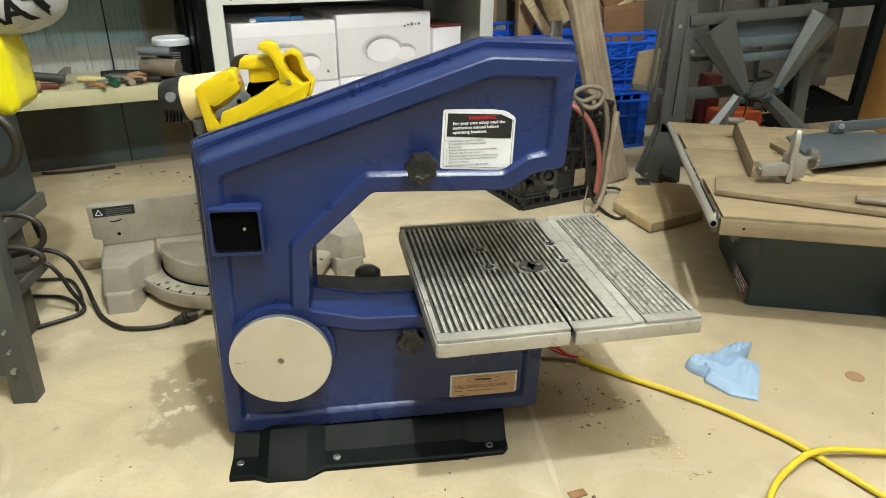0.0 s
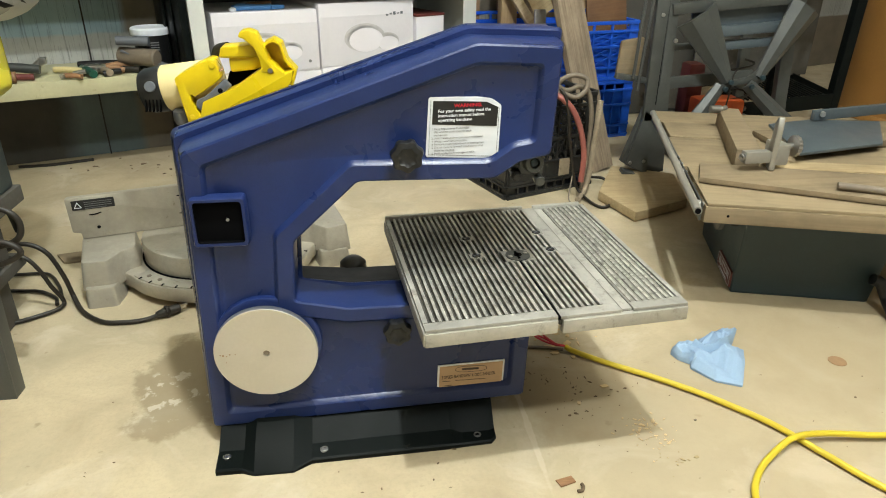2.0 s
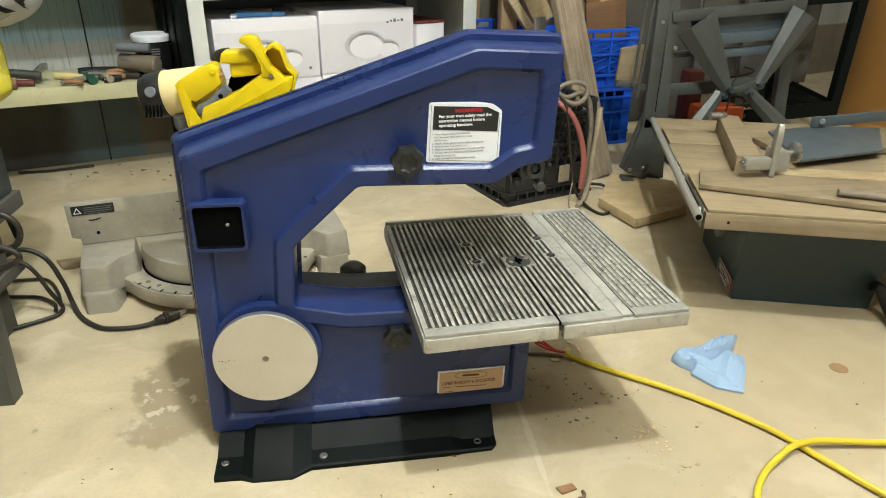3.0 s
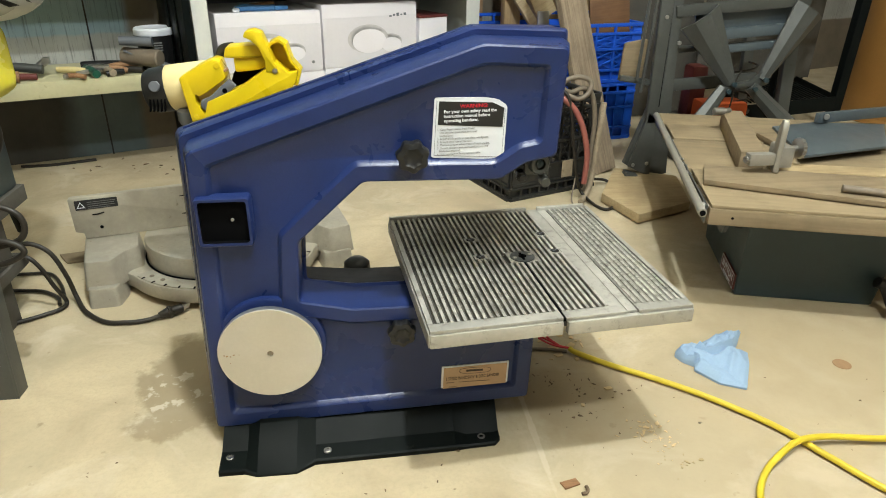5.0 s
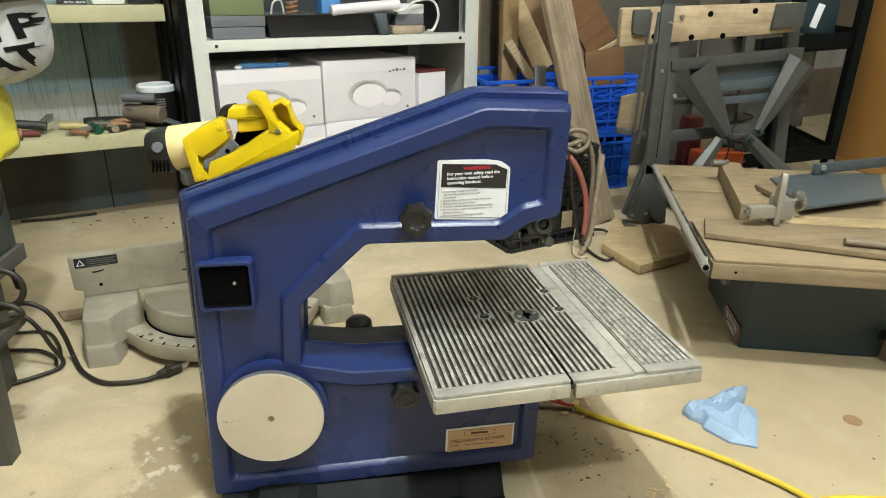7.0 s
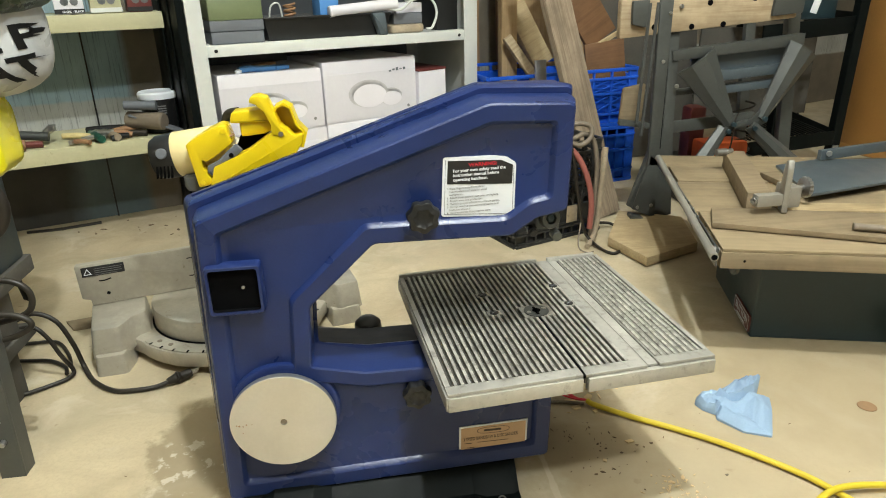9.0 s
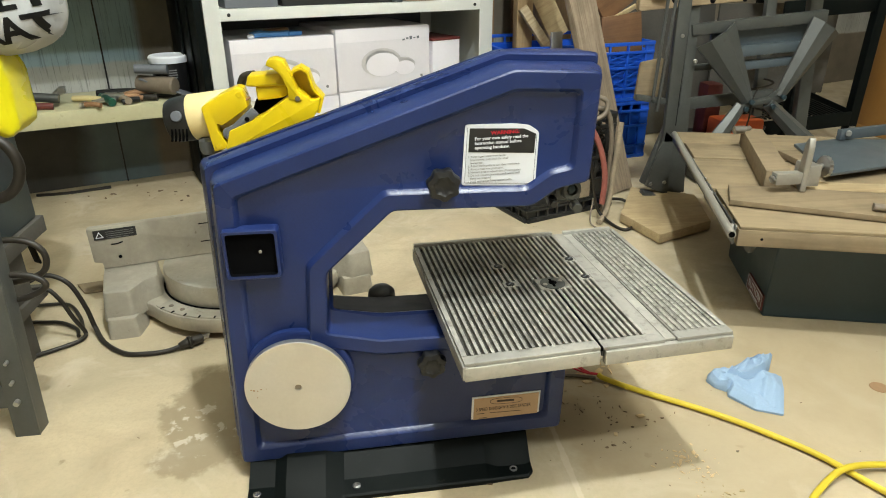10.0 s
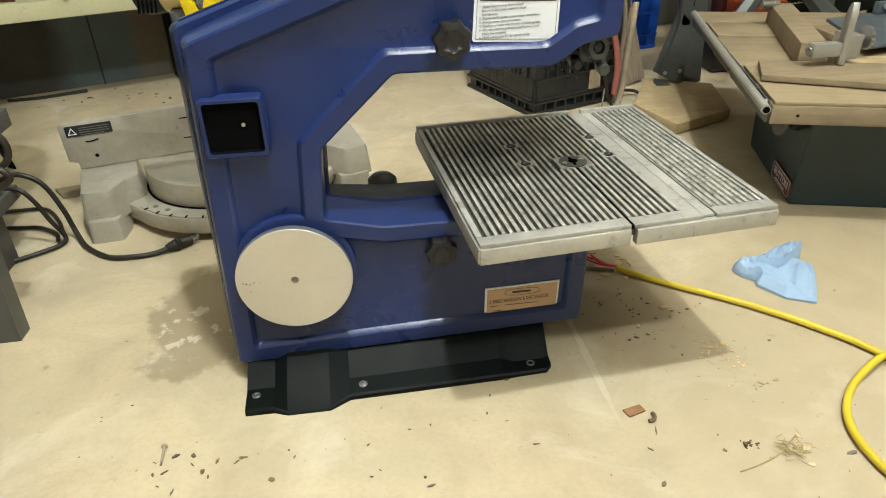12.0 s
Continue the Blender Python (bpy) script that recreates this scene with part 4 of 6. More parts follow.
single("paper_towel", join(crumpled([(0.698, 1.157), (0.718, 1.177), (0.735, 1.168), (0.762, 1.162), (0.792, 1.155), (0.813, 1.147), (0.794, 1.118), (0.762, 1.060), (0.727, 1.078), (0.706, 1.112), (0.711, 1.126), (0.700, 1.135)], 0.032, 5, folds_n=6), crumpled([(0.694, 1.152), (0.702, 1.166), (0.722, 1.170), (0.738, 1.160), (0.740, 1.146), (0.726, 1.128), (0.710, 1.124), (0.698, 1.136)], 0.021, 3, 0.4, 0.35), crumpled([(0.716, 1.151), (0.733, 1.166), (0.778, 1.188), (0.833, 1.204), (0.806, 1.171), (0.788, 1.147), (0.762, 1.139), (0.736, 1.142)], 0.056, 11, 0.5, 0.05, 5)), RAG, "crumpled light blue paper shop towel on the floor", "towel", angle=42)
single("brown_wire", tube([(0.527, 1.181, 0.003), (0.501, 1.190, 0.003), (0.473, 1.195, 0.003), (0.457, 1.200, 0.003)], 0.0026, 8), HOSEG, "thin brown wire running behind the bandsaw", "wire")

# ---------- milk crate with hoses ----------
def lattice_crate(name, label, m, w, d, h, mt, group="", slots=7, rows=3, diag=True, solid=False):
    """An open plastic crate: corner posts, rims, uprights and diagonals, in its own frame with a corner at the origin."""
    c = thing(name, label, "crate", m, group, own=True)
    t = 0.010
    part("bottom", box(0.006, w - 0.006, 0.006, d - 0.006, 0.003, 0.010), mt, c)
    for x, y in ((0, 0), (w, 0), (0, d), (w, d)):
        sx, sy = (1 if x == 0 else -1), (1 if y == 0 else -1)
        part("corner_post", join(box(min(x, x + sx * 0.03), max(x, x + sx * 0.03), min(y, y + sy * 0.004), max(y, y + sy * 0.004), 0.0, h, 0.001),
                                 box(min(x, x + sx * 0.004), max(x, x + sx * 0.004), min(y + sy * 0.003, y + sy * 0.03), max(y + sy * 0.003, y + sy * 0.03), 0.0, h - 0.0005, 0.001)), mt, c)
    for side in range(4):
        L = w if side % 2 == 0 else d
        M = (pose(0, 0, 0), pose(w, 0, 0, 0, 0, 90), pose(w, d, 0, 0, 0, 180), pose(0, d, 0, 0, 0, 270))[side]
        bits = [box(0.004, L - 0.004, -0.006, 0.004, z0, z1, 0.0015, M) for z0, z1 in ((0.0, 0.010), (0.034, 0.042), (h * 0.55, h * 0.55 + 0.008), (h - 0.034, h - 0.026), (h - 0.010, h))]
        for x in np.linspace(0.03, L - 0.03, slots):
            bits.append(box(x - 0.003, x + 0.003, -0.004, 0.003, 0.005, h - 0.004, 0, M))
        if diag:
            xs = np.linspace(0.03, L - 0.03, slots)
            for a, b in zip(xs, xs[1:]):
                for z0, z1 in ((0.042, h * 0.55), (h * 0.55 + 0.008, h - 0.034)):
                    k = 2
                    for i in range(k):
                        za, zb = z0 + (z1 - z0) * i / k, z0 + (z1 - z0) * (i + 1) / k
                        bits.append(bar(M @ Vector((a, 0, za)), M @ Vector((b, 0, zb)), 0.004, 0.004))
                        bits.append(bar(M @ Vector((b, 0, za)), M @ Vector((a, 0, zb)), 0.004, 0.004))
        if name == "milk_crate":
            bits += [box(0.004, L - 0.004, -0.0035, 0.002, 0.040, 0.078, 0, M), box(-0.003, L + 0.003, -0.009, 0.003, 0.028, 0.033, 0.001, M), box(-0.003, L + 0.003, -0.009, 0.003, 0.0, 0.006, 0.001, M), box(0.0, L, -0.007, 0.003, 0.078, 0.083, 0.001, M)]
            bits += [bar(M @ Vector((0.03, 0.001, z)), M @ Vector((L - 0.03, 0.001, z)), 0.006, 0.003) for z in np.linspace(0.10, h - 0.045, 7)]
        if solid:
            bits.append(box(0.004, L - 0.004, 0.006, 0.009, 0.004, h - 0.03, 0, M))
        part("side_lattice", join(*bits), mt, c)
    return c


milk = lattice_crate("milk_crate", "black lattice milk crate with cables hung over its rim", pose(0.577, 1.832, 0, 0, 0, 21.5), 0.258, 0.275, 0.243, CRATEK, slots=8)
part("tag", box(0.150, 0.183, -0.0085, -0.0062, 0.040, 0.084, 0.0005), TAPE, milk, "small paper tag")
hoses = thing("hose_bundle", "grey cable and faded red hose hanging over the crate", "hose", pose(0.73, 1.80, 0))
part("grey_cable", tube([(0.655, 1.87, 0.262), (0.700, 1.84, 0.257), (0.729, 1.835, 0.249), (0.753, 1.838, 0.263), (0.757, 1.845, 0.287), (0.732, 1.85, 0.297), (0.702, 1.85, 0.290), (0.690, 1.85, 0.275), (0.712, 1.848, 0.262), (0.745, 1.855, 0.270), (0.770, 1.86, 0.252), (0.782, 1.86, 0.198), (0.783, 1.86, 0.140), (0.783, 1.86, 0.082), (0.776, 1.86, 0.010)], 0.0060, 10), HOSEG, hoses)
part("dark_cable", tube([(0.690, 1.83, 0.270), (0.701, 1.82, 0.254), (0.712, 1.82, 0.210), (0.723, 1.82, 0.140), (0.737, 1.82, 0.068), (0.757, 1.83, 0.020), (0.774, 1.785, 0.005), (0.791, 1.747, 0.005), (0.820, 1.765, 0.005), (0.833, 1.816, 0.005), (0.862, 1.892, 0.006), (0.855, 1.927, 0.012), (0.813, 1.919, 0.020), (0.79, 1.90, 0.03)], 0.0038, 10), RUBBER, hoses)
part("red_hose", tube([(0.672, 1.84, 0.262), (0.699, 1.825, 0.246), (0.725, 1.82, 0.217), (0.747, 1.82, 0.168), (0.759, 1.82, 0.111), (0.758, 1.82, 0.045)], 0.0070, 12), HOSER, hoses, "faded red rubber hose")
part("taped_end", tube([(0.800, 1.855, 0.235), (0.795, 1.85, 0.172), (0.791, 1.85, 0.114), (0.788, 1.848, 0.055), (0.776, 1.838, 0.014), (0.744, 1.79, 0.009)], 0.0068, 12), TAPE, hoses, "hose end wrapped in old masking tape")
part("thin_wire", tube([(0.735, 1.82, 0.06), (0.722, 1.79, 0.012), (0.735, 1.765, 0.004), (0.752, 1.768, 0.004)], 0.0018, 8), HOSEG, hoses)


# ---------- boards and blue crates ----------
def leaning(name, label, a, b, w, t, mt, turn=0.0, group="", cut=0.0):
    """A board of width w and thickness t from the foot a to the top b, in its own frame with z along it."""
    a, b = Vector(a), Vector(b)
    z = (b - a).normalized()
    x = Vector((1, 0.15, 0))
    x = (x - z * x.dot(z)).normalized()
    y = z.cross(x)
    m = Matrix((x, y, z)).transposed().to_4x4()
    m.translation = a
    m = m @ pose(0, 0, 0, 0, 0, turn)
    L = (b - a).length
    pts = [(-w / 2, 0), (w / 2, 0), (w / 2, L - cut), (-w / 2, L)]
    return single(name, prism(pts, -t / 2, t / 2, 0.0015), mt, label, "board", m, group)


leaning("plank", "weathered brown plank leaning beside the crate", (0.880, 2.02, 0.003), (0.683, 2.14, 0.78), 0.082, 0.022, OLDWOOD, 12)
lattice_crate("blue_crate", "bright blue plastic crate at the bottom of a stack", pose(0.60, 2.24, 0, 0, 0, 13), 0.50, 0.34, 0.18, CRATEB, "stacked blue crates", 13, diag=False, solid=True)
lattice_crate("blue_crate", "bright blue plastic crate full of timber offcuts", pose(0.595, 2.25, 0.1815, 0, 0, 12), 0.50, 0.34, 0.175, CRATEB, "stacked blue crates", 8, solid=True)
leaning("pine_stud", "planed pine stud standing upright in the blue crate", (0.690, 2.42, 0.215), (0.685, 2.44, 1.0), 0.050, 0.036, PINEZ)
leaning("timber_post", "rough tan timber post against the wall", (0.60, 2.62, 0.003), (0.595, 2.64, 1.1), 0.075, 0.04, CARDB)
leaning("offcut", "pale pine offcut lying in the crate", (0.815, 2.47, 0.36), (0.70, 2.50, 0.58), 0.085, 0.02, PINE, 20)
leaning("offcut", "slim painted strip with a red end in the crate", (0.815, 2.33, 0.25), (0.675, 2.38, 0.455), 0.030, 0.012, PLY, 10)
leaning("metal_flat", "dull grey metal flat leaning on the blue crates", (0.745, 2.19, 0.003), (0.730, 2.20, 0.405), 0.034, 0.008, STEEL, 5)
leaning("hardboard_panel", "brown hardboard panel tilted in the crate", (0.985, 2.42, 0.435), (0.80, 2.44, 0.72), 0.115, 0.014, BROWNPLY, 4)
leaning("hardboard_panel", "brown hardboard offcut tilted in the crate", (1.01, 2.40, 0.25), (0.985, 2.40, 0.43), 0.125, 0.012, BROWNPLY, -8)
leaning("pine_strip", "narrow pine strip tilted in the crate", (0.93, 2.40, 0.40), (1.03, 2.40, 0.455), 0.012, 0.010, PINE, 0)
leaning("timber_board", "pale wide board leaning at the back", (0.92, 2.70, 0.003), (0.90, 2.72, 1.0), 0.26, 0.018, PINEZ, 6)
leaning("timber_board", "brown board leaning at the back", (0.76, 2.66, 0.003), (0.75, 2.70, 1.0), 0.10, 0.018, BROWNPLY, 4)
# added backing that keeps the view through the workbench dark
leaning("hardboard_panel", "dark grey backing sheet added behind the workbench", (1.24, 2.62, 0.003), (1.23, 2.70, 0.66), 0.46, 0.014, GREYWOOD, 6)
single("floor_board", slab([(0.838, 1.660), (0.992, 1.726), (1.040, 1.905), (0.900, 1.985), (0.800, 1.80)], 0.003, 0.026, 0.002), PINE, "flat pine board offcut lying on the floor", "board")

# ---------- folding workbench ----------
def workbench():
    w = thing("folding_workbench", "grey pressed steel folding workbench with holed plywood jaws", "workbench", pose(1.12, 1.98, 0))
    y = 1.95
    # near leg frame: two channels, a foot
    part("leg", join(prism([(0.908, 0.050), (0.985, 0.008), (1.030, 0.020), (1.012, 0.25), (1.000, 0.572), (0.978, 0.572), (0.984, 0.25), (0.955, 0.20)], y - 0.006, y + 0.012, 0.002),
                     prism([(0.945, 0.16), (0.972, 0.16), (0.972, 0.572), (0.938, 0.572)], y - 0.024, y - 0.008, 0.003)), GREYSTEEL, w, "wide pressed steel leg")
    part("leg_groove", prism([(0.9735, 0.20), (0.981, 0.20), (0.977, 0.565), (0.9725, 0.565)], y - 0.008, y - 0.004), DARK, w)
    part("leg_gusset", prism([(0.912, 0.048), (0.975, 0.018), (0.972, 0.17), (0.950, 0.19)], y - 0.024, y - 0.018, 0.001), GREYSTEEL, w)
    part("foot", join(bar((0.905, y - 0.02, 0.03), (0.985, y - 0.03, 0.006), 0.035, 0.012, 0.003), bar((0.985, y - 0.03, 0.008), (1.06, y + 0.12, 0.008), 0.035, 0.012, 0.003)), GREYSTEEL, w)
    for x, z in ((0.925, 0.052), (0.962, 0.055), (0.965, 0.53), (0.958, 0.42), (0.992, 0.545), (1.0, 0.36)):
        part("rivet", rod((x, y - 0.019, z), (x, y - 0.026, z), 0.0050, 12), STEEL, w)
    part("strut", join(rod((0.915, y - 0.02, 0.555), (0.905, y - 0.02, 0.27), 0.004, 10), rod((0.935, y - 0.02, 0.555), (0.920, y - 0.02, 0.24), 0.004, 10)), GREYSTEEL, w)
    part("side_bracket", prism(rounded([(0.872, 0.262), (0.93, 0.262), (0.935, 0.365), (0.878, 0.355)], 0.006), y + 0.01, y + 0.022, 0.001), DUSTWOOD, w)
    part("clamp_arm", bar((0.865, y - 0.005, 0.275), (0.945, y - 0.005, 0.262), 0.02, 0.014, 0.003), GREYSTEEL, w)
    part("leg", bar((1.372, y + 0.05, 0.0), (1.322, y + 0.05, 0.575), 0.034, 0.022, 0.003, (0, 1, 0)), GREYSTEEL, w)
    part("leg", bar((1.395, y + 0.30, 0.0), (1.36, y + 0.30, 0.60), 0.03, 0.02, 0.003, (0, 1, 0)), GREYSTEEL, w)
    part("leg", bar((1.115, y + 0.30, 0.0), (1.10, y + 0.30, 0.60), 0.03, 0.02, 0.003, (0, 1, 0)), GREYSTEEL, w)
    # cross rails, pressed in steps
    part("cross_rail", prism([(0.985, 0.443), (1.33, 0.472), (1.33, 0.445), (0.99, 0.418)], y - 0.012, y + 0.012, 0.002), GREYSTEEL, w)
    part("pressed_panel", join(prism([(1.05, 0.420), (1.315, 0.440), (1.300, 0.395), (1.06, 0.380)], y + 0.015, y + 0.022, 0.001), bar((1.06, y + 0.005, 0.372), (1.30, y + 0.005, 0.390), 0.018, 0.026, 0.004),
                               bar((1.075, y + 0.012, 0.335), (1.29, y + 0.012, 0.352), 0.016, 0.020, 0.004)), BLUEGREY, w)
    part("lower_rail", join(bar((1.00, y + 0.03, 0.335), (1.34, y + 0.03, 0.355), 0.012, 0.016, 0.002), bar((0.99, y + 0.03, 0.245), (1.25, y + 0.03, 0.262), 0.014, 0.03, 0.003)), GREYSTEEL, w)
    # folded braces meeting low in the middle
    def brace(a, b, wide, narrow):
        a, b = Vector(a), Vector(b)
        d = (b - a).normalized()
        s = Vector((d.z, 0, -d.x))
        q = [a - s * wide / 2, a + s * wide / 2, b + s * narrow / 2, b - s * narrow / 2]
        mid = [(a + b) / 2 * 0 + a + Vector((0, -0.016, 0)), b + Vector((0, -0.010, 0))]
        bm = bmesh.new()
        f = [bm.verts.new(p) for p in (q[0], mid[0] - s * wide * 0.18, mid[0] + s * wide * 0.22, q[1], q[2], mid[1] + s * narrow * 0.2, mid[1] - s * narrow * 0.2, q[3])]
        g = [bm.verts.new(v.co + Vector((0, 0.006, 0))) for v in f]
        for i, j, k, l in ((0, 1, 6, 7), (1, 2, 5, 6), (2, 3, 4, 5)):
            bm.faces.new((f[i], f[j], f[k], f[l]))
            bm.faces.new((g[l], g[k], g[j], g[i]))
        ring_ = [0, 1, 2, 3, 4, 5, 6, 7]
        for i in range(8):
            bm.faces.new((f[ring_[i]], f[ring_[(i + 1) % 8]], g[ring_[(i + 1) % 8]], g[ring_[i]]))
        bmesh.ops.recalc_face_normals(bm, faces=bm.faces)
        return bm
    part("brace", brace((1.045, y - 0.02, 0.420), (1.150, y - 0.03, 0.262), 0.105, 0.028), GREYSTEEL, w, "", 20)
    part("brace", brace((1.325, y - 0.02, 0.438), (1.232, y - 0.03, 0.270), 0.085, 0.026), GREYSTEEL, w, "", 20)
    part("brace", brace((1.06, y - 0.05, 0.145), (1.135, y - 0.03, 0.250), 0.05, 0.03), GREYSTEEL, w, "", 20)
    part("brace", brace((1.32, y - 0.06, 0.150), (1.205, y - 0.03, 0.255), 0.05, 0.03), GREYSTEEL, w, "", 20)
    part("hub_plate", join(bar((1.135, y - 0.022, 0.248), (1.245, y - 0.022, 0.268), 0.022, 0.012, 0.003), prism([(1.19, 0.262), (1.235, 0.295), (1.25, 0.26), (1.21, 0.245)], y - 0.032, y - 0.026, 0.001)), GREYSTEEL, w)
    for x, z in ((1.150, 0.262), (1.232, 0.272), (1.138, 0.245), (1.208, 0.250)):
        part("pivot_bolt", rod((x, y - 0.044, z), (x, y - 0.052, z), 0.0065, 12), DARKSTEEL, w)
    # plywood jaws
    jaw = part("jaw", prism(rounded([(0.846, 0.476), (1.292, 0.510), (1.296, 0.578), (0.845, 0.564)], 0.006), y - 0.018, y + 0.006, 0.003), PLY, w, "worn plywood jaw with round holes")
    for x, z in ((1.024, 0.498), (1.104, 0.501), (1.065, 0.551), (1.178, 0.558), (0.930, 0.500)):
        part("dog_hole", rod((x, y - 0.0165, z), (x, y - 0.0192, z), 0.0068, 18), DARK, jaw)
    part("end_cap", prism(rounded([(1.222, 0.516), (1.300, 0.522), (1.303, 0.578), (1.226, 0.574)], 0.004), y - 0.030, y - 0.0185, 0.002), GREYSTEEL, w)
    part("jaw_bracket", prism(rounded([(0.870, 0.508), (0.905, 0.500), (0.910, 0.562), (0.868, 0.560)], 0.005), y - 0.032, y - 0.019, 0.002), GREYSTEEL, w)
    return w


workbench()

# ---------- behind the workbench ----------
def cart():
    c = thing("black_cart", "black angle-iron cart with a wire lower shelf", "cart", pose(1.6, 2.35, 0))
    for x, y in ((1.745, 2.30), (1.50, 2.26), (1.62, 2.72), (1.87, 2.70)):
        part("post", bar((x, y, 0.03), (x + 0.012, y, 0.66), 0.03, 0.03, 0.002), BLACKP, c)
    part("lower_frame", join(bar((1.36, 2.24, 0.10), (1.75, 2.29, 0.115), 0.006, 0.045, 0.002), bar((1.75, 2.30, 0.12), (1.83, 2.70, 0.12), 0.006, 0.03, 0.002), bar((1.40, 2.55, 0.12), (1.83, 2.70, 0.12), 0.006, 0.03, 0.002)), BLACKP, c)
    for i in range(21):
        part("shelf_wire", bar((1.40 + 0.016 * i, 2.26 + 0.002 * i, 0.128), (1.46 + 0.016 * i, 2.62 + 0.004 * i, 0.128), 0.006, 0.004), BLACKP, c)
    part("upper_rail", join(bar((1.42, 2.26, 0.445), (1.755, 2.30, 0.462), 0.008, 0.05, 0.002), bar((1.755, 2.30, 0.47), (1.86, 2.70, 0.47), 0.008, 0.05, 0.002)), BLACKP, c)
    part("back_panel", prism([(1.42, 0.13), (1.86, 0.13), (1.86, 0.44), (1.42, 0.44)], 2.62, 2.63), GREYWOOD, c)
    part("caster", join(rod((1.738, 2.29, 0.022), (1.752, 2.29, 0.022), 0.022, 18), bar((1.745, 2.29, 0.03), (1.745, 2.29, 0.09), 0.02, 0.02, 0.002)), STEEL, c)
    return c


cart()
single("dark_bin", box(1.50, 1.72, 2.36, 2.56, 0.475, 0.64, 0.008), DARKSTEEL, "dark blue bin on top of the cart", "bin")
single("paper_tag", bar((1.565, 2.255, 0.50), (1.582, 2.255, 0.565), 0.022, 0.002, 0.0004, (0, 1, 0)), WHITE, "small white paper tag hanging from the cart", "tag")
drum = thing("fibre_drum", "tall ochre fibre drum standing on the floor", "drum", pose(2.245, 2.50, 0), own=True)
part("shell", lathe([(0.26, 0.02), (0.262, 0.06), (0.2585, 0.50), (0.262, 0.88), (0.25, 0.885)], 64), BARREL, drum)
part("bottom_hoop", lathe([(0.258, 0.001), (0.265, 0.003), (0.265, 0.020), (0.262, 0.024), (0.255, 0.024)], 64), BARREL, drum)
part("lid", lathe([(0.268, 0.86), (0.27, 0.87), (0.27, 0.90), (0.25, 0.905), (0.001, 0.905)], 64), GREYSTEEL, drum)
single("orange_tool", box(1.17, 1.30, 2.06, 2.14, 0.1005, 0.178, 0.012), ORANGE, "orange power tool casing under the workbench", "tool")
single("orange_tool", box(1.17, 1.22, 2.16, 2.22, 0.1005, 0.26, 0.012), REDSIGN, "dull red tool casing under the workbench", "tool")
single("tool_crate", box(1.12, 1.40, 2.06, 2.3, 0.003, 0.10, 0.006), BLACK, "black tray of tools under the workbench", "tray")
single("coiled_wire", tube([(1.28 + 0.045 * math.cos(k * 0.9), 2.10 + 0.02 * math.sin(k * 0.9), 0.105 + 0.006 * k) for k in range(30)], 0.003, 6, 4), RUBBER, "coil of thin black wire under the workbench", "wire")
single("red_wire", tube([(1.16, 1.93, 0.17), (1.155, 1.91, 0.22), (1.16, 1.915, 0.27), (1.178, 1.93, 0.29)], 0.0022, 6), RUBBER, "thin black wire hanging in the workbench", "wire")

# ---------- low tool cabinet with boards on top ----------
MT = pose(0.762, 1.250, 0, 0, 0, -16.2)


PIPE = surface("dull_galvanised_pipe", (0.37, 0.35, 0.30), 0.45, metal=0.4, worn=(0.25, 0.23, 0.2), wear=0.3, vary=0.12)


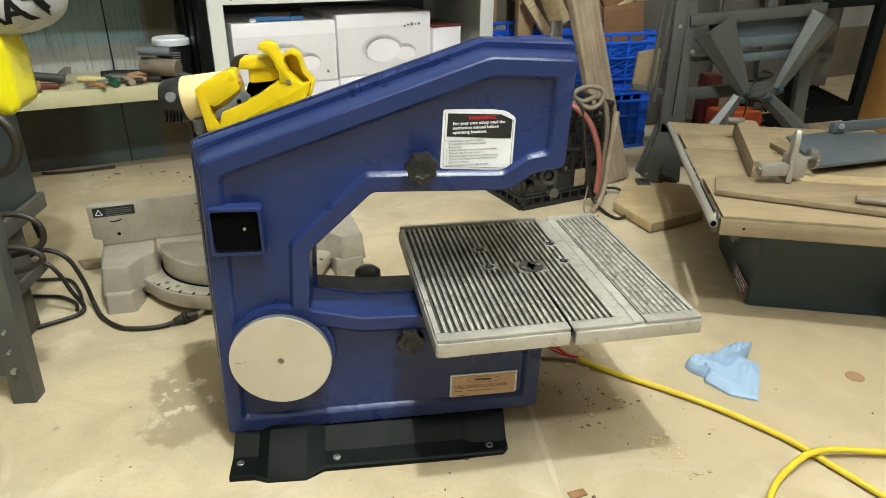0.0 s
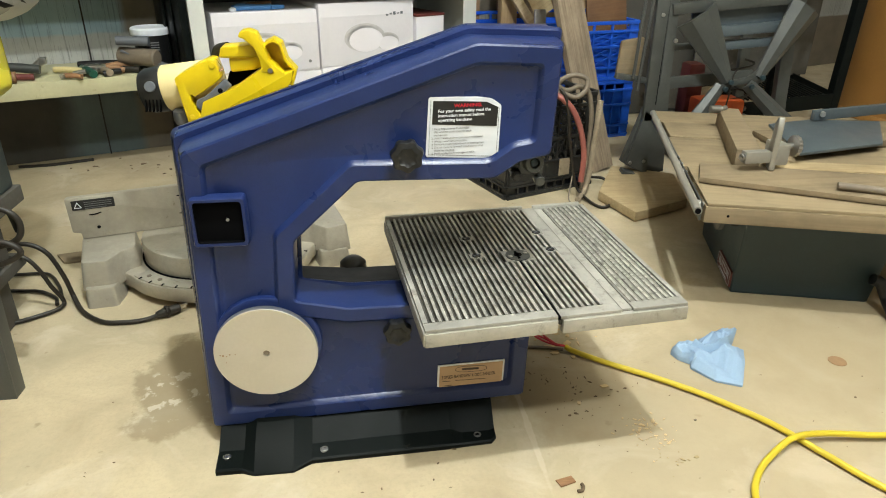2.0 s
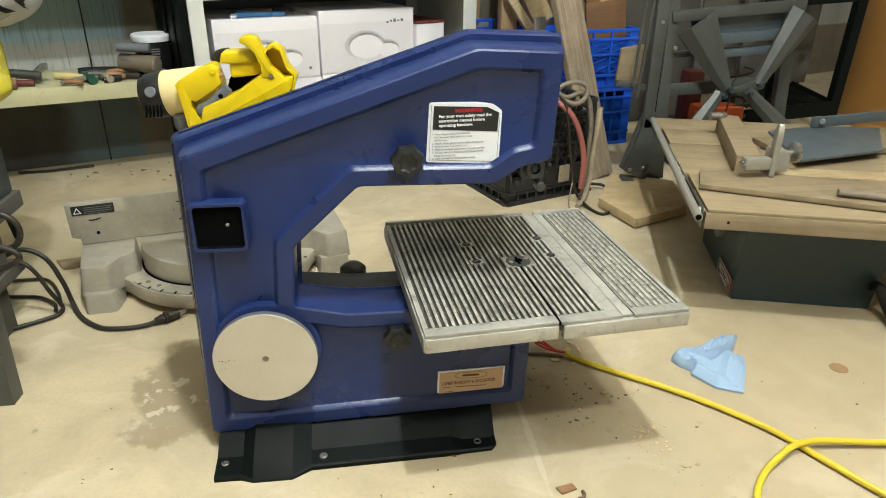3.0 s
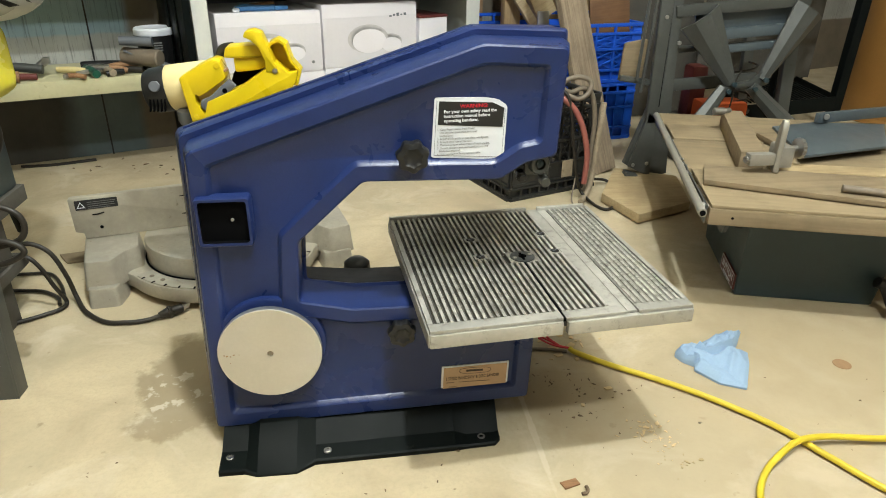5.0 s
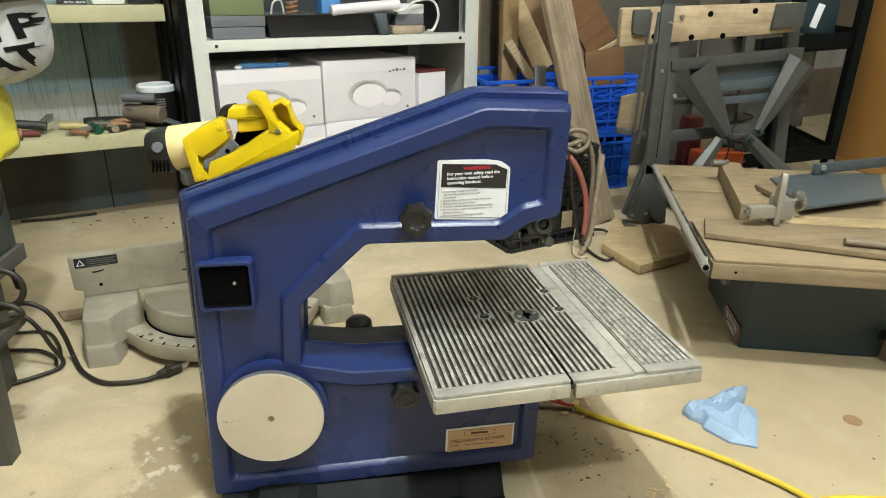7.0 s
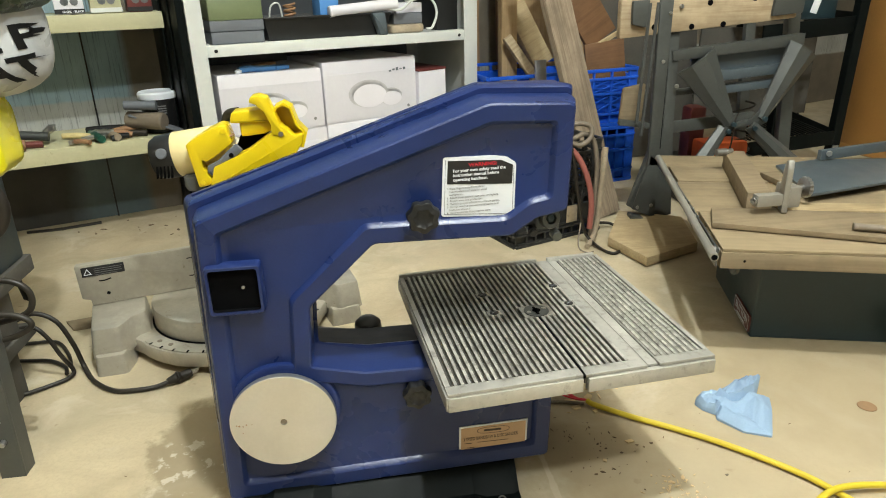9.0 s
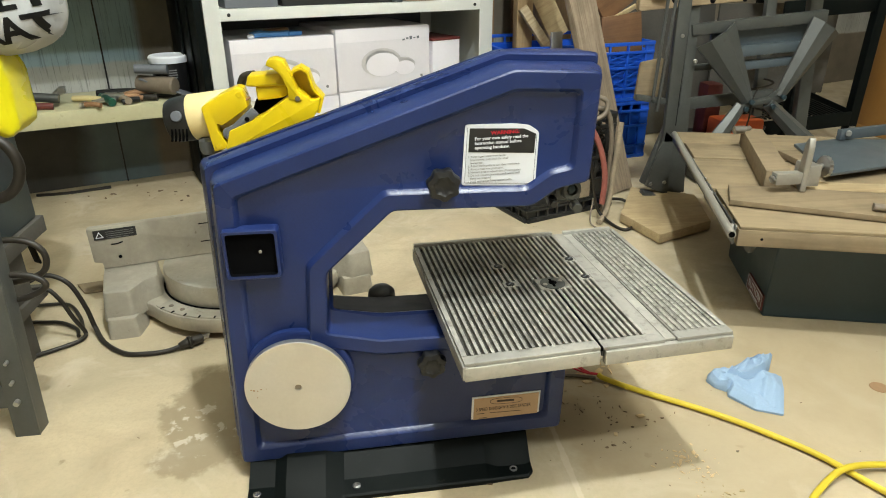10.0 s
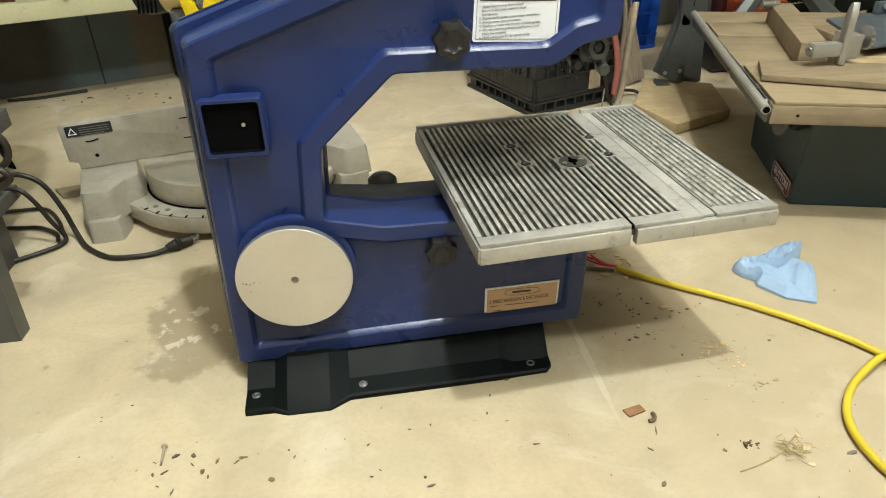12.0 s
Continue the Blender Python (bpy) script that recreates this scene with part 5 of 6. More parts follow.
def tool_stand():
    s = thing("table_saw", "dark grey bench machine with dusty wooden top and side rail", "table saw", MT, own=True)
    foot = [(0.099, 0.112), (0.338, 0.115), (0.345, 0.40), (0.099, 0.375)]
    lo, hi = rounded(foot, 0.005), rounded([(0.099, 0.098), (0.352, 0.100), (0.360, 0.41), (0.092, 0.385)], 0.005)
    part("cabinet", rings([[(x, y, 0.0) for x, y in offset(lo, -0.003)], [(x, y, 0.003) for x, y in lo], [(x, y, 0.181) for x, y in hi]]), DARKSTEEL, s, "dark blue-grey steel cabinet", 20)
    part("cabinet_cap", lathe([(0.026, -0.008), (0.032, -0.004), (0.032, 0.004), (0.027, 0.007), (0.021, 0.000), (0.0005, 0.000)], 28, pose(0.0925, 0.150, 0.152, 0, -84, 0)), BLACK, s)
    tilt = pose(0.0968, 0.164, 0.0245, 0, 0, -90)
    plate = lambda d: rounded(offset([(-0.049, -0.016), (0.049, -0.016), (0.049, 0.016), (-0.049, 0.016)], d), 0.004)
    sign = part("sign", rings([[tilt @ Vector((x, y, z)) for x, z in plate(0)] for y in (0.002, -0.0012)]), REDSIGN, s, "small dark red sign with white edge")
    part("sign_edge", rings([[tilt @ Vector((x, -0.0015, z)) for x, z in plate(-0.0014)], [tilt @ Vector((x, -0.0015, z)) for x, z in plate(-0.0028)]], close=False), WHITE, sign)
    part("sign_word", words("BUTTON", 0.0190, tilt @ pose(0, -0.0016, -0.004, 90, 0, 0), "CENTER", bold=0.0003), WHITE, sign)
    part("sign_bar", bar(tilt @ Vector((-0.026, -0.0015, -0.0095)), tilt @ Vector((0.026, -0.0015, -0.0095)), 0.0008, 0.0028), WHITE, sign)
    part("apron", box(0.0, 0.80, 0.0, 0.030, 0.1815, 0.2088, 0.002), DUSTWOOD, s)
    part("apron_screw", rod((0.036, 0.001, 0.195), (0.036, -0.0006, 0.195), 0.0022, 12), DARK, s)
    # boards of the top
    for y0, y1, x0, z in ((0.002, 0.186, 0.002, 0.2145), (0.189, 0.381, -0.004, 0.2135), (0.384, 0.500, 0.0, 0.2155), (0.503, 0.605, -0.004, 0.2140)):
        part("top_board", box(x0, 0.80, y0, y1, 0.1825 if y0 > 0.1 else 0.2090, z, 0.002), BENCHWOOD, s)
    part("rail", tube([(-0.019, -0.034, 0.214), (-0.016, 0.26, 0.215), (-0.012, 0.572, 0.216)], 0.0066, 14, 2), PIPE, s, "round steel side rail")
    part("rail_end", lathe([(0.0046, -0.0005), (0.0046, 0.0005), (0.0004, 0.0005)], 14, pose(-0.019, -0.0348, 0.214, 90, 0, 0)), DARK, s)
    part("rail_angle", box(-0.0085, -0.0055, -0.004, 0.22, 0.186, 0.2165, 0.0006), GREYSTEEL, s)
    part("rail_angle", box(-0.0085, -0.0055, 0.235, 0.60, 0.190, 0.2165, 0.0006), GREYSTEEL, s)
    for y in (0.005, 0.16, 0.205, 0.245, 0.37, 0.52):
        part("rail_bolt", rod((-0.003, y, 0.211), (-0.014, y, 0.213), 0.0042, 10), STEEL, s)
        part("rail_nut", rod((-0.0085, y, 0.2115), (-0.0120, y, 0.2115), 0.0065, 6), STEEL, s)
    wheel = part("tilt_wheel", lathe([(0.028, -0.004), (0.033, -0.003), (0.034, 0.0), (0.033, 0.004), (0.028, 0.004), (0.026, 0.0)], 32, pose(0.060, 0.135, 0.150, 0, 90, 0)), GREYSTEEL, s, "dull steel hand wheel under the rail")
    part("wheel_spoke", join(*[bar((0.060, 0.135, 0.150), (0.060, 0.135 + 0.028 * math.cos(a), 0.150 + 0.028 * math.sin(a)), 0.006, 0.005, 0.001) for a in (0.5, 2.6, 4.7)]), GREYSTEEL, wheel)
    part("wheel_shaft", rod((0.055, 0.135, 0.150), (0.100, 0.135, 0.150), 0.006, 12), STEEL, wheel)
    return s


tool_stand()
single("wooden_stop", bar((1.030, 1.690, 0.2345), (0.908, 1.392, 0.2345), 0.042, 0.036, 0.002), DUSTWOOD, "squared brown block clamped on the wooden top", "wood block")
single("timber_strip", slab([(0.792, 1.338), (1.18, 1.130), (1.30, 1.25), (1.10, 1.322), (0.831, 1.414)], 0.2165, 0.226, 0.001), DUSTWOOD, "flat brown board lying across the wooden top", "board")
single("timber_strip", bar((0.955, 1.405, 0.2190), (1.42, 1.290, 0.2190), 0.045, 0.005, 0.001), PINE, "narrow pale strip lying on the wooden top", "board")
single("hose_stub", tube([(0.985, 1.255, 0.234), (1.03, 1.235, 0.233), (1.09, 1.20, 0.232)], 0.006, 12), HOSEG, "short grey hose end on the wooden top", "hose")
single("dust_hose", tube([(1.096, 1.247, 0.060), (1.111, 1.243, 0.052), (1.122, 1.228, 0.022), (1.090, 1.149, 0.008)], 0.010, 12), BLACK, "black hose running from the machine cabinet to the floor", "hose")
clamp = thing("bar_clamp", "grey steel vise clamp gripping the wooden block", "clamp", pose(0.96, 1.40, 0.215))
part("jaw_bar", box(0.878, 0.925, 1.352, 1.3695, 0.241, 0.262, 0.003), PIPE, clamp)
part("backing_plate", prism(rounded([(0.0, 0.2268), (0.030, 0.2268), (0.036, 0.26), (0.032, 0.298), (0.020, 0.316), (0.006, 0.321), (0.0, 0.305)], 0.004), -0.005, 0.005, 0.002, pose(0.930, 1.352, 0, 0, 0, 66.5)), PIPE, clamp)
part("boss", box(0.942, 0.966, 1.362, 1.404, 0.232, 0.270, 0.005), PIPE, clamp)
part("screw_shaft", rod((0.960, 1.400, 0.253), (1.000, 1.406, 0.254), 0.006, 14), STEEL, clamp)
knurl = [[(0.997 + dx, 1.406 + (0.0185 + 0.0009 * math.cos(16 * a)) * s * math.cos(a), 0.254 + (0.0185 + 0.0009 * math.cos(16 * a)) * s * math.sin(a)) for a in [2 * math.pi * k / 64 for k in range(64)]] for dx, s in ((0, 0.6), (0.002, 1), (0.009, 1), (0.011, 0.85), (0.012, 0.3))]
part("hand_wheel", rings(knurl), STEEL, clamp, "knurled steel hand wheel")
part("stop_screw", rod((0.880, 1.360, 0.252), (0.872, 1.357, 0.252), 0.006, 12), STEEL, clamp)
part("toggle", join(rod((0.976, 1.670, 0.256), (1.000, 1.668, 0.256), 0.0085, 16), rod((0.999, 1.668, 0.256), (1.016, 1.678, 0.256), 0.006, 14)), STEEL, clamp, "bright steel clamp nut")
rip = thing("fence_plate", "blue-grey steel fence plate on the wooden top", "fence", pose(1.2, 1.55, 0.215))
part("plate", slab([(1.030, 1.425), (1.235, 1.470), (1.345, 1.620), (1.20, 1.650), (1.09, 1.625)], 0.2275, 0.2335, 0.001), BLUEGREY, rip)
part("fence_bar", bar((1.195, 1.635, 0.246), (1.50, 1.70, 0.246), 0.012, 0.022, 0.002), BLUEGREY, rip)
part("fence_bolt", rod((1.215, 1.632, 0.250), (1.21, 1.625, 0.250), 0.006, 12), STEEL, rip)
part("spacer", box(1.04, 1.30, 1.50, 1.60, 0.2160, 0.2274, 0.001), DUSTWOOD, rip)

# ---------- left wall shelf ----------
def wall_shelf(name, label, z, s0, s1, front):
    """A cream steel shelf in the wall's frame, open below, with folded front edge."""
    sh = thing(name, label, "shelf", MW @ pose(0, 0, 0), own=True)
    part("board", box(s0, s1, -front, -0.002, z - 0.006, z, 0.001), CREAM, sh)
    part("front_edge", box(s0, s1, -front - 0.002, -front + 0.001, z - 0.038, z + 0.0005, 0.001), CREAM, sh)
    part("edge_return", box(s0, s1, -front + 0.001, -front + 0.018, z - 0.038, z - 0.0365), CREAM, sh)
    return sh


FR = 0.25
wall_shelf("wall_shelf", "cream enamelled shelf crowded with hand tools", 0.262, -1.2, 0.0665, FR)
wall_shelf("wall_shelf", "cream enamelled shelf with paint tins", 0.562, -1.2, 0.0665, FR)
post = thing("shelf_post", "black angle-iron upright at the end of the cream shelves", "post", MW, own=True)
part("flange", box(0.0735, 0.0775, -FR - 0.045, -FR + 0.06, 0.0, 2.1, 0.001), BLACKP, post)
part("web", box(0.0778, 0.0945, -0.396, -FR + 0.002, 0.0, 2.1, 0.001), BLACKP, post)
part("end_panel", box(0.067, 0.0732, -0.19, -0.002, 0.0, 2.1, 0.001), BLACKP, post)
single("wall_batten", box(-0.118, -0.114, -0.006, -0.001, 0.0, 1.8), BLACK, "thin dark joint strip on the painted wall", "strip", MW)


def jar(name, label, cat, s, d, z, r, h, mt, lid=None, tint=None, group=""):
    t = thing(name, label, cat, MW @ pose(s, -d, z), group, own=True)
    part("body", lathe([(r * 0.86, 0.0), (r * 0.9, 0.002), (r, h * 0.9), (r * 0.98, h)], 32), mt, t)
    if lid:
        part("lid", lathe([(r * 1.06, h - 0.012), (r * 1.08, h - 0.010), (r * 1.08, h + 0.002), (r * 1.0, h + 0.006), (r * 0.9, h + 0.004), (r * 0.02, h + 0.004)], 32), lid, t)
    if tint:
        part("label_bar", join(*[lathe([(r * 0.99, zz), (r * 1.005, zz), (r * 1.005, zz + 0.004), (r * 0.99, zz + 0.004)], 32) for zz in (h * 0.45, h * 0.6)]), tint, t)
    return t


buck = jar("plastic_tub", "black plastic tub with a white lid on the cream shelf", "tub", 0.030, 0.170, 0.2625, 0.045, 0.098, BLACK, WHITE)
part("label_bar", join(*[box(-0.008, 0.012, -0.0462, -0.0440, 0.068 - 0.006 * i, 0.0705 - 0.006 * i) for i in range(4)]), GREYPRINT, buck)
single("cardboard_tube", tube([(-0.055, -0.20, 0.341), (0.018, -0.225, 0.337)], 0.0115, 16), GREYBOX, "grey cardboard tube resting on the tub", "tube", MW)
single("spray_can", rod((-0.050, -0.175, 0.300), (0.030, -0.238, 0.297), 0.022, 20), HOSEG, "grimy tin can lying on the shelf", "can", MW)
single("trowel_blade", bar((-0.045, -0.19, 0.316), (0.070, -0.236, 0.267), 0.035, 0.004, 0.001), GREYBOX, "dull grey trowel leaning against the tub", "trowel", MW)


def hand_tool(label, cat, a, b, r, mt, head=None, hm=None):
    a, b = Vector(a), Vector(b)
    t = thing(cat.replace(" ", "_"), label, cat, MW @ Matrix.Translation(a), own=True)
    d = b - a
    part("handle", tube([Vector((0, 0, 0)), d * 0.5 + Vector((0, 0, 0.002)), d], r, 12, 4), mt, t)
    if head is not None:
        n = d.normalized()
        s = Vector((-n.y, n.x, 0))
        part("head", bar(d - s * head, d + s * head, r * 1.7, r * 1.7, 0.002), hm or STEEL, t)
    return t


hand_tool("green-handled screwdriver on the cream shelf", "screwdriver", (-0.122, -0.255, 0.273), (-0.142, -0.17, 0.274), 0.0095, GREEN)
hand_tool("hammer with a worn wooden handle on the shelf", "hammer", (-0.148, -0.262, 0.270), (-0.185, -0.235, 0.271), 0.006, HANDLE, 0.012)
hand_tool("red-brown wooden handled chisel on the shelf", "chisel", (-0.02, -0.19, 0.283), (-0.105, -0.18, 0.272), 0.0085, HANDLE, 0.008)
hand_tool("pale yellow handled pliers on the shelf", "pliers", (-0.14, -0.20, 0.272), (-0.205, -0.14, 0.271), 0.0075, PALEY)
hand_tool("black handled file among the tools", "file", (-0.03, -0.16, 0.275), (-0.15, -0.12, 0.275), 0.009, BLACK)
hand_tool("grey metal wrench among the tools", "wrench", (-0.085, -0.215, 0.276), (-0.13, -0.19, 0.277), 0.010, STEEL, 0.012)
hand_tool("dark red handled tool on the shelf", "scraper", (-0.05, -0.225, 0.271), (-0.09, -0.215, 0.280), 0.007, HANDLE)
hand_tool("brown wooden tool handle at the shelf's edge", "mallet", (-0.285, -0.24, 0.277), (-0.365, -0.24, 0.277), 0.013, HANDLE)
hand_tool("grey steel clamp lying on the shelf", "hand clamp", (-0.235, -0.19, 0.282), (-0.345, -0.165, 0.292), 0.011, GREYSTEEL, 0.018)
hand_tool("red handled tool behind the clamp", "awl", (-0.25, -0.215, 0.270), (-0.36, -0.20, 0.272), 0.008, REDSIGN)
hand_tool("chrome socket handle on the shelf", "ratchet", (-0.255, -0.17, 0.274), (-0.225, -0.175, 0.30), 0.009, STEEL, 0.012)
hand_tool("dark handled knife among the tools", "knife", (-0.10, -0.245, 0.270), (-0.06, -0.235, 0.272), 0.007, BLACK)
hand_tool("rusty steel pliers head on the shelf", "nippers", (-0.165, -0.215, 0.270), (-0.115, -0.225, 0.275), 0.006, STEEL, 0.010)
hand_tool("pale round wooden handle end", "gouge", (-0.085, -0.25, 0.272), (-0.10, -0.20, 0.272), 0.009, TAPE)
hand_tool("black grip lying by the tub", "cutter", (-0.015, -0.225, 0.270), (-0.07, -0.205, 0.271), 0.008, RUBBER, 0.009)
single("paper_packet", box(-0.345, -0.315, -0.13, -0.128, 0.263, 0.315, 0.0005), WHITE, "white and red paper packet standing on the shelf", "packet", MW)


def tin(label, s, w, h, mt, band, letters=""):
    t = thing("paint_tin", label, "tin", MW @ pose(s, -0.20, 0.5625), own=True)
    part("body", box(-w / 2, w / 2, -0.03, 0.04, 0.0, h, 0.004), mt, t)
    part("band", box(-w / 2 - 0.0005, w / 2 + 0.0005, -0.0312, -0.0302, 0.002, 0.012), band, t)
    for k in range(2):
        part("hazard_mark", lathe([(0.009, -0.0004), (0.009, 0.0004), (0.0065, 0.0004), (0.0065, -0.0004)], 8, pose(-0.008 + 0.020 * k, -0.0316, 0.028, 90, 0, 0)), GREYPRINT, t)
    if letters:
        part("words", words(letters, 0.0065, pose(-w * 0.25, -0.0316, 0.004, 90, 0, 0), bold=0.0002), WHITE, t)
    return t


tin("white paint tin with a black base band", -0.130, 0.062, 0.12, CARDG, PRINT, "GLOSS - BLACK")
tin("off-white paint tin on the cream shelf", -0.052, 0.068, 0.12, CREAM, SHELFW)
tin("dark red paint tin with warning marks", 0.022, 0.056, 0.12, REDSIGN, BLACK)

# ---------- white shelving unit ----------
WF = 0.40


def white_unit():
    u = thing("shelving_unit", "white steel shelving unit loaded with boxes and trays", "shelving unit", MW, own=True)
    s0, s1 = 0.0965, 0.870
    for s in (s0, s1 - 0.042):
        part("front_post", join(box(s, s + (0.036 if s == s0 else 0.042), -WF - 0.003, -WF, 0.0, 1.9, 0.0008), box(s if s == s0 else s + 0.0395, s + 0.0025 if s == s0 else s + 0.042, -WF, -WF + 0.04, 0.0, 1.9, 0.0005)), SHELFW, u)
        part("rear_post", box(s, s + 0.04, -0.03, -0.027, 0.0, 1.9, 0.0005), SHELFW, u)
    part("side_panel", box(s1 - 0.004, s1 - 0.0026, -WF + 0.041, -0.031, 0.02, 1.9), SHELFW, u)
    part("side_panel", box(s0 + 0.0026, s0 + 0.004, -WF + 0.041, -0.031, 0.02, 1.9), SHELFW, u)
    part("back_panel", box(s0 + 0.005, s1 - 0.005, -0.026, -0.024, 0.02, 1.9), GREYBOX, u)
    for z in (0.105, 0.486, 0.83):
        part("shelf", join(box(s0 + 0.005, s1 - 0.005, -WF + 0.002, -0.032, z - 0.003, z, 0.0005), box(s0 + 0.0355, s1 - 0.0415, -WF - 0.0025, -WF + 0.001, z - 0.026, z + 0.0005, 0.0008)), SHELFW, u)
    for s, z in ((s0 + 0.056, 0.4735), (s1 - 0.058, 0.4735)):
        part("bolt_hole", rod((s, -WF - 0.0024, z), (s, -WF - 0.0040, z), 0.0042, 14), PRINT, u)
    return u


white_unit()


GREYCARD = surface("silver_print", (0.58, 0.555, 0.555), 0.4, relief=0, vary=0.15, broad=12)


def lamp_box(label, s, z, w, h, mt, turn=0.0, picture=True, d=0.27):
    b = thing("lamp_carton", label, "carton", MW @ pose(s, -0.375, z, 0, 0, turn), "stacked lamp cartons", own=True)
    part("carton", box(0, w, 0, d, 0, h, 0.0015), mt, b)
    part("flap", box(0.002, w - 0.002, 0.003, d * 0.48, h, h + 0.0012), mt, b)
    if picture:
        part("print_field", box(0.002, w - 0.002, -0.0012, -0.0004, 0.004, h * 0.80), CARDG, b)
        # printed round ceiling light: rings and dome
        for cx, cz, r in ((w * 0.46, h * 0.44, w * 0.215), (w * 0.70, h * 0.36, w * 0.13)):
            m_ = pose(cx, -0.0016, cz, 90, 0, 0) @ Matrix.Diagonal((1, 0.62, 1, 1))
            part("printed_rim", lathe([(r, -0.0002), (r, 0.0003), (r * 0.84, 0.0004), (r * 0.84, -0.0002)], 36, m_), GREYCARD, b)
            part("printed_dome", lathe([(r * 0.84, -0.0001), (r * 0.84, 0.0005), (0.0005, 0.0006)], 36, m_ @ pose(0.004, -0.010, 0)), CARDW, b)
        part("printed_mark", lathe([(0.004, -0.0001), (0.004, 0.0003), (0.0004, 0.0003)], 12, pose(w * 0.9, -0.0016, h * 0.16, 90, 0, 0)), GREYPRINT, b)
    return b


lamp_box("white printed carton for a round ceiling light", 0.150, 0.262, 0.262, 0.150, CARDW)
lamp_box("white printed carton for a round ceiling light", 0.417, 0.265, 0.276, 0.158, CARDW, 3)
marked = [ob for ob in scene.objects if ob.name.startswith("lamp_carton") and ob.parent is None][-1]
part("written_bar", join(*[box(0.200 + 0.011 * k, 0.207 + 0.011 * k, -0.0020, -0.0013, 0.108 + 0.0016 * (k % 2), 0.1125 + 0.002 * (k % 3), 0, pose(0, 0, 0, 0, -4, 0)) for k in range(5)]), GREYBOX, marked)
lamp_box("white printed carton lying under the others", 0.150, 0.1065, 0.265, 0.154, CARDW)
lamp_box("white printed carton lying under the others", 0.418, 0.1065, 0.275, 0.157, CARDW, 1)
side = thing("gift_carton", "white carton with red edges beside the lamp cartons", "carton", MW @ pose(0.705, -0.355, 0.1065, 0, 0, 8), own=True)
part("carton", box(0, 0.095, 0, 0.22, 0, 0.275, 0.002), CARDW, side)
part("lid_edge", box(-0.002, 0.097, -0.002, 0.222, 0.2715, 0.278, 0.002), REDSIGN, side)
glove = thing("work_gloves", "blue work gloves lying on a lamp carton", "gloves", MW @ pose(0.25, -0.34, 0.4135), own=True)
part("glove", join(tube([(-0.035, 0, 0.006), (-0.02, -0.002, 0.009), (0.02, -0.006, 0.006), (0.055, -0.004, 0.006)], 0.008, 10), bar((0.05, -0.004, 0.006), (0.085, 0.004, 0.006), 0.03, 0.010, 0.003), bar((-0.04, 0.0, 0.006), (0.0, 0.002, 0.008), 0.03, 0.012, 0.004)), BLUERAG, glove)
part("cuff", bar((0.0, 0.02, 0.008), (0.06, 0.022, 0.012), 0.03, 0.014, 0.004), HANDLE, glove)
single("glass_knob", lathe([(0.006, 0), (0.009, 0.003), (0.009, 0.007), (0.004, 0.010)], 14, MW @ pose(0.207, -0.355, 0.4135)), WHITE, "small clear knob on the carton", "knob")

Z2 = 0.4865
single("storage_case", box(0.150, 0.275, -0.385, -0.20, Z2, Z2 + 0.028, 0.003), GREYBOX, "flat grey plastic storage case", "case", MW, "stacked cases")
single("storage_case", box(0.149, 0.277, -0.387, -0.20, Z2 + 0.0285, Z2 + 0.053, 0.003), GREYBOX, "flat grey plastic storage case", "case", MW, "stacked cases")
single("storage_case", box(0.150, 0.277, -0.384, -0.20, Z2 + 0.0535, Z2 + 0.10, 0.003), OLIVE, "olive green plastic storage case", "case", MW, "stacked cases")
tray = thing("parts_tray", "long black plastic tray full of odds and ends", "tray", MW, own=True)
part("tray", rings([[(0.290, -0.375, Z2), (0.60, -0.375, Z2), (0.60, -0.16, Z2), (0.290, -0.16, Z2)], [(0.278, -0.385, Z2 + 0.052), (0.612, -0.385, Z2 + 0.052), (0.612, -0.15, Z2 + 0.052), (0.278, -0.15, Z2 + 0.052)],
                    [(0.283, -0.380, Z2 + 0.052), (0.607, -0.380, Z2 + 0.052), (0.607, -0.155, Z2 + 0.052), (0.283, -0.155, Z2 + 0.052)], [(0.295, -0.37, Z2 + 0.03), (0.595, -0.37, Z2 + 0.03), (0.595, -0.165, Z2 + 0.03), (0.295, -0.165, Z2 + 0.03)]]), BLACK, tray)
part("rim", tube([(0.276, -0.387, Z2 + 0.053), (0.445, -0.387, Z2 + 0.053), (0.614, -0.387, Z2 + 0.053)], 0.003, 8, 2), BLACK, tray)
single("copper_coil", tube([(0.36 + 0.014 * math.cos(k * 1.1), -0.33 + 0.01 * math.sin(k * 1.1), Z2 + 0.05 + 0.002 * k) for k in range(18)], 0.003, 6, 4), HANDLE, "coil of copper wire in the black tray", "wire", MW)
single("white_wire", tube([(0.30, -0.35, Z2 + 0.045), (0.305, -0.36, Z2 + 0.08), (0.325, -0.36, Z2 + 0.085), (0.335, -0.35, Z2 + 0.045)], 0.0022, 8), SHELFW, "loop of thin white wire in the tray", "wire", MW)
single("blue_carton", box(0.43, 0.48, -0.36, -0.30, Z2 + 0.031, Z2 + 0.10, 0.001, pose(0, 0, 0)), BLUERAG, "small blue and white carton in the tray", "carton", MW)
gun = thing("spray_trigger", "grey-blue caulking gun handle hanging over the tray", "caulking gun", MW @ pose(0.585, -0.392, Z2), own=True)
part("grip", prism(rounded([(-0.010, 0.0), (0.012, 0.0), (0.006, 0.055), (-0.030, 0.055)], 0.004), -0.012, 0.012, 0.003), BLUEGREY, gun)
part("barrel", rod((-0.14, 0.01, 0.062), (0.05, 0.01, 0.075), 0.014, 16), CARDG, gun)
single("power_brick", box(0.630, 0.715, -0.37, -0.27, Z2 + 0.022, Z2 + 0.050, 0.003), GREYBOX, "dark grey box on a folded cloth", "box", MW)
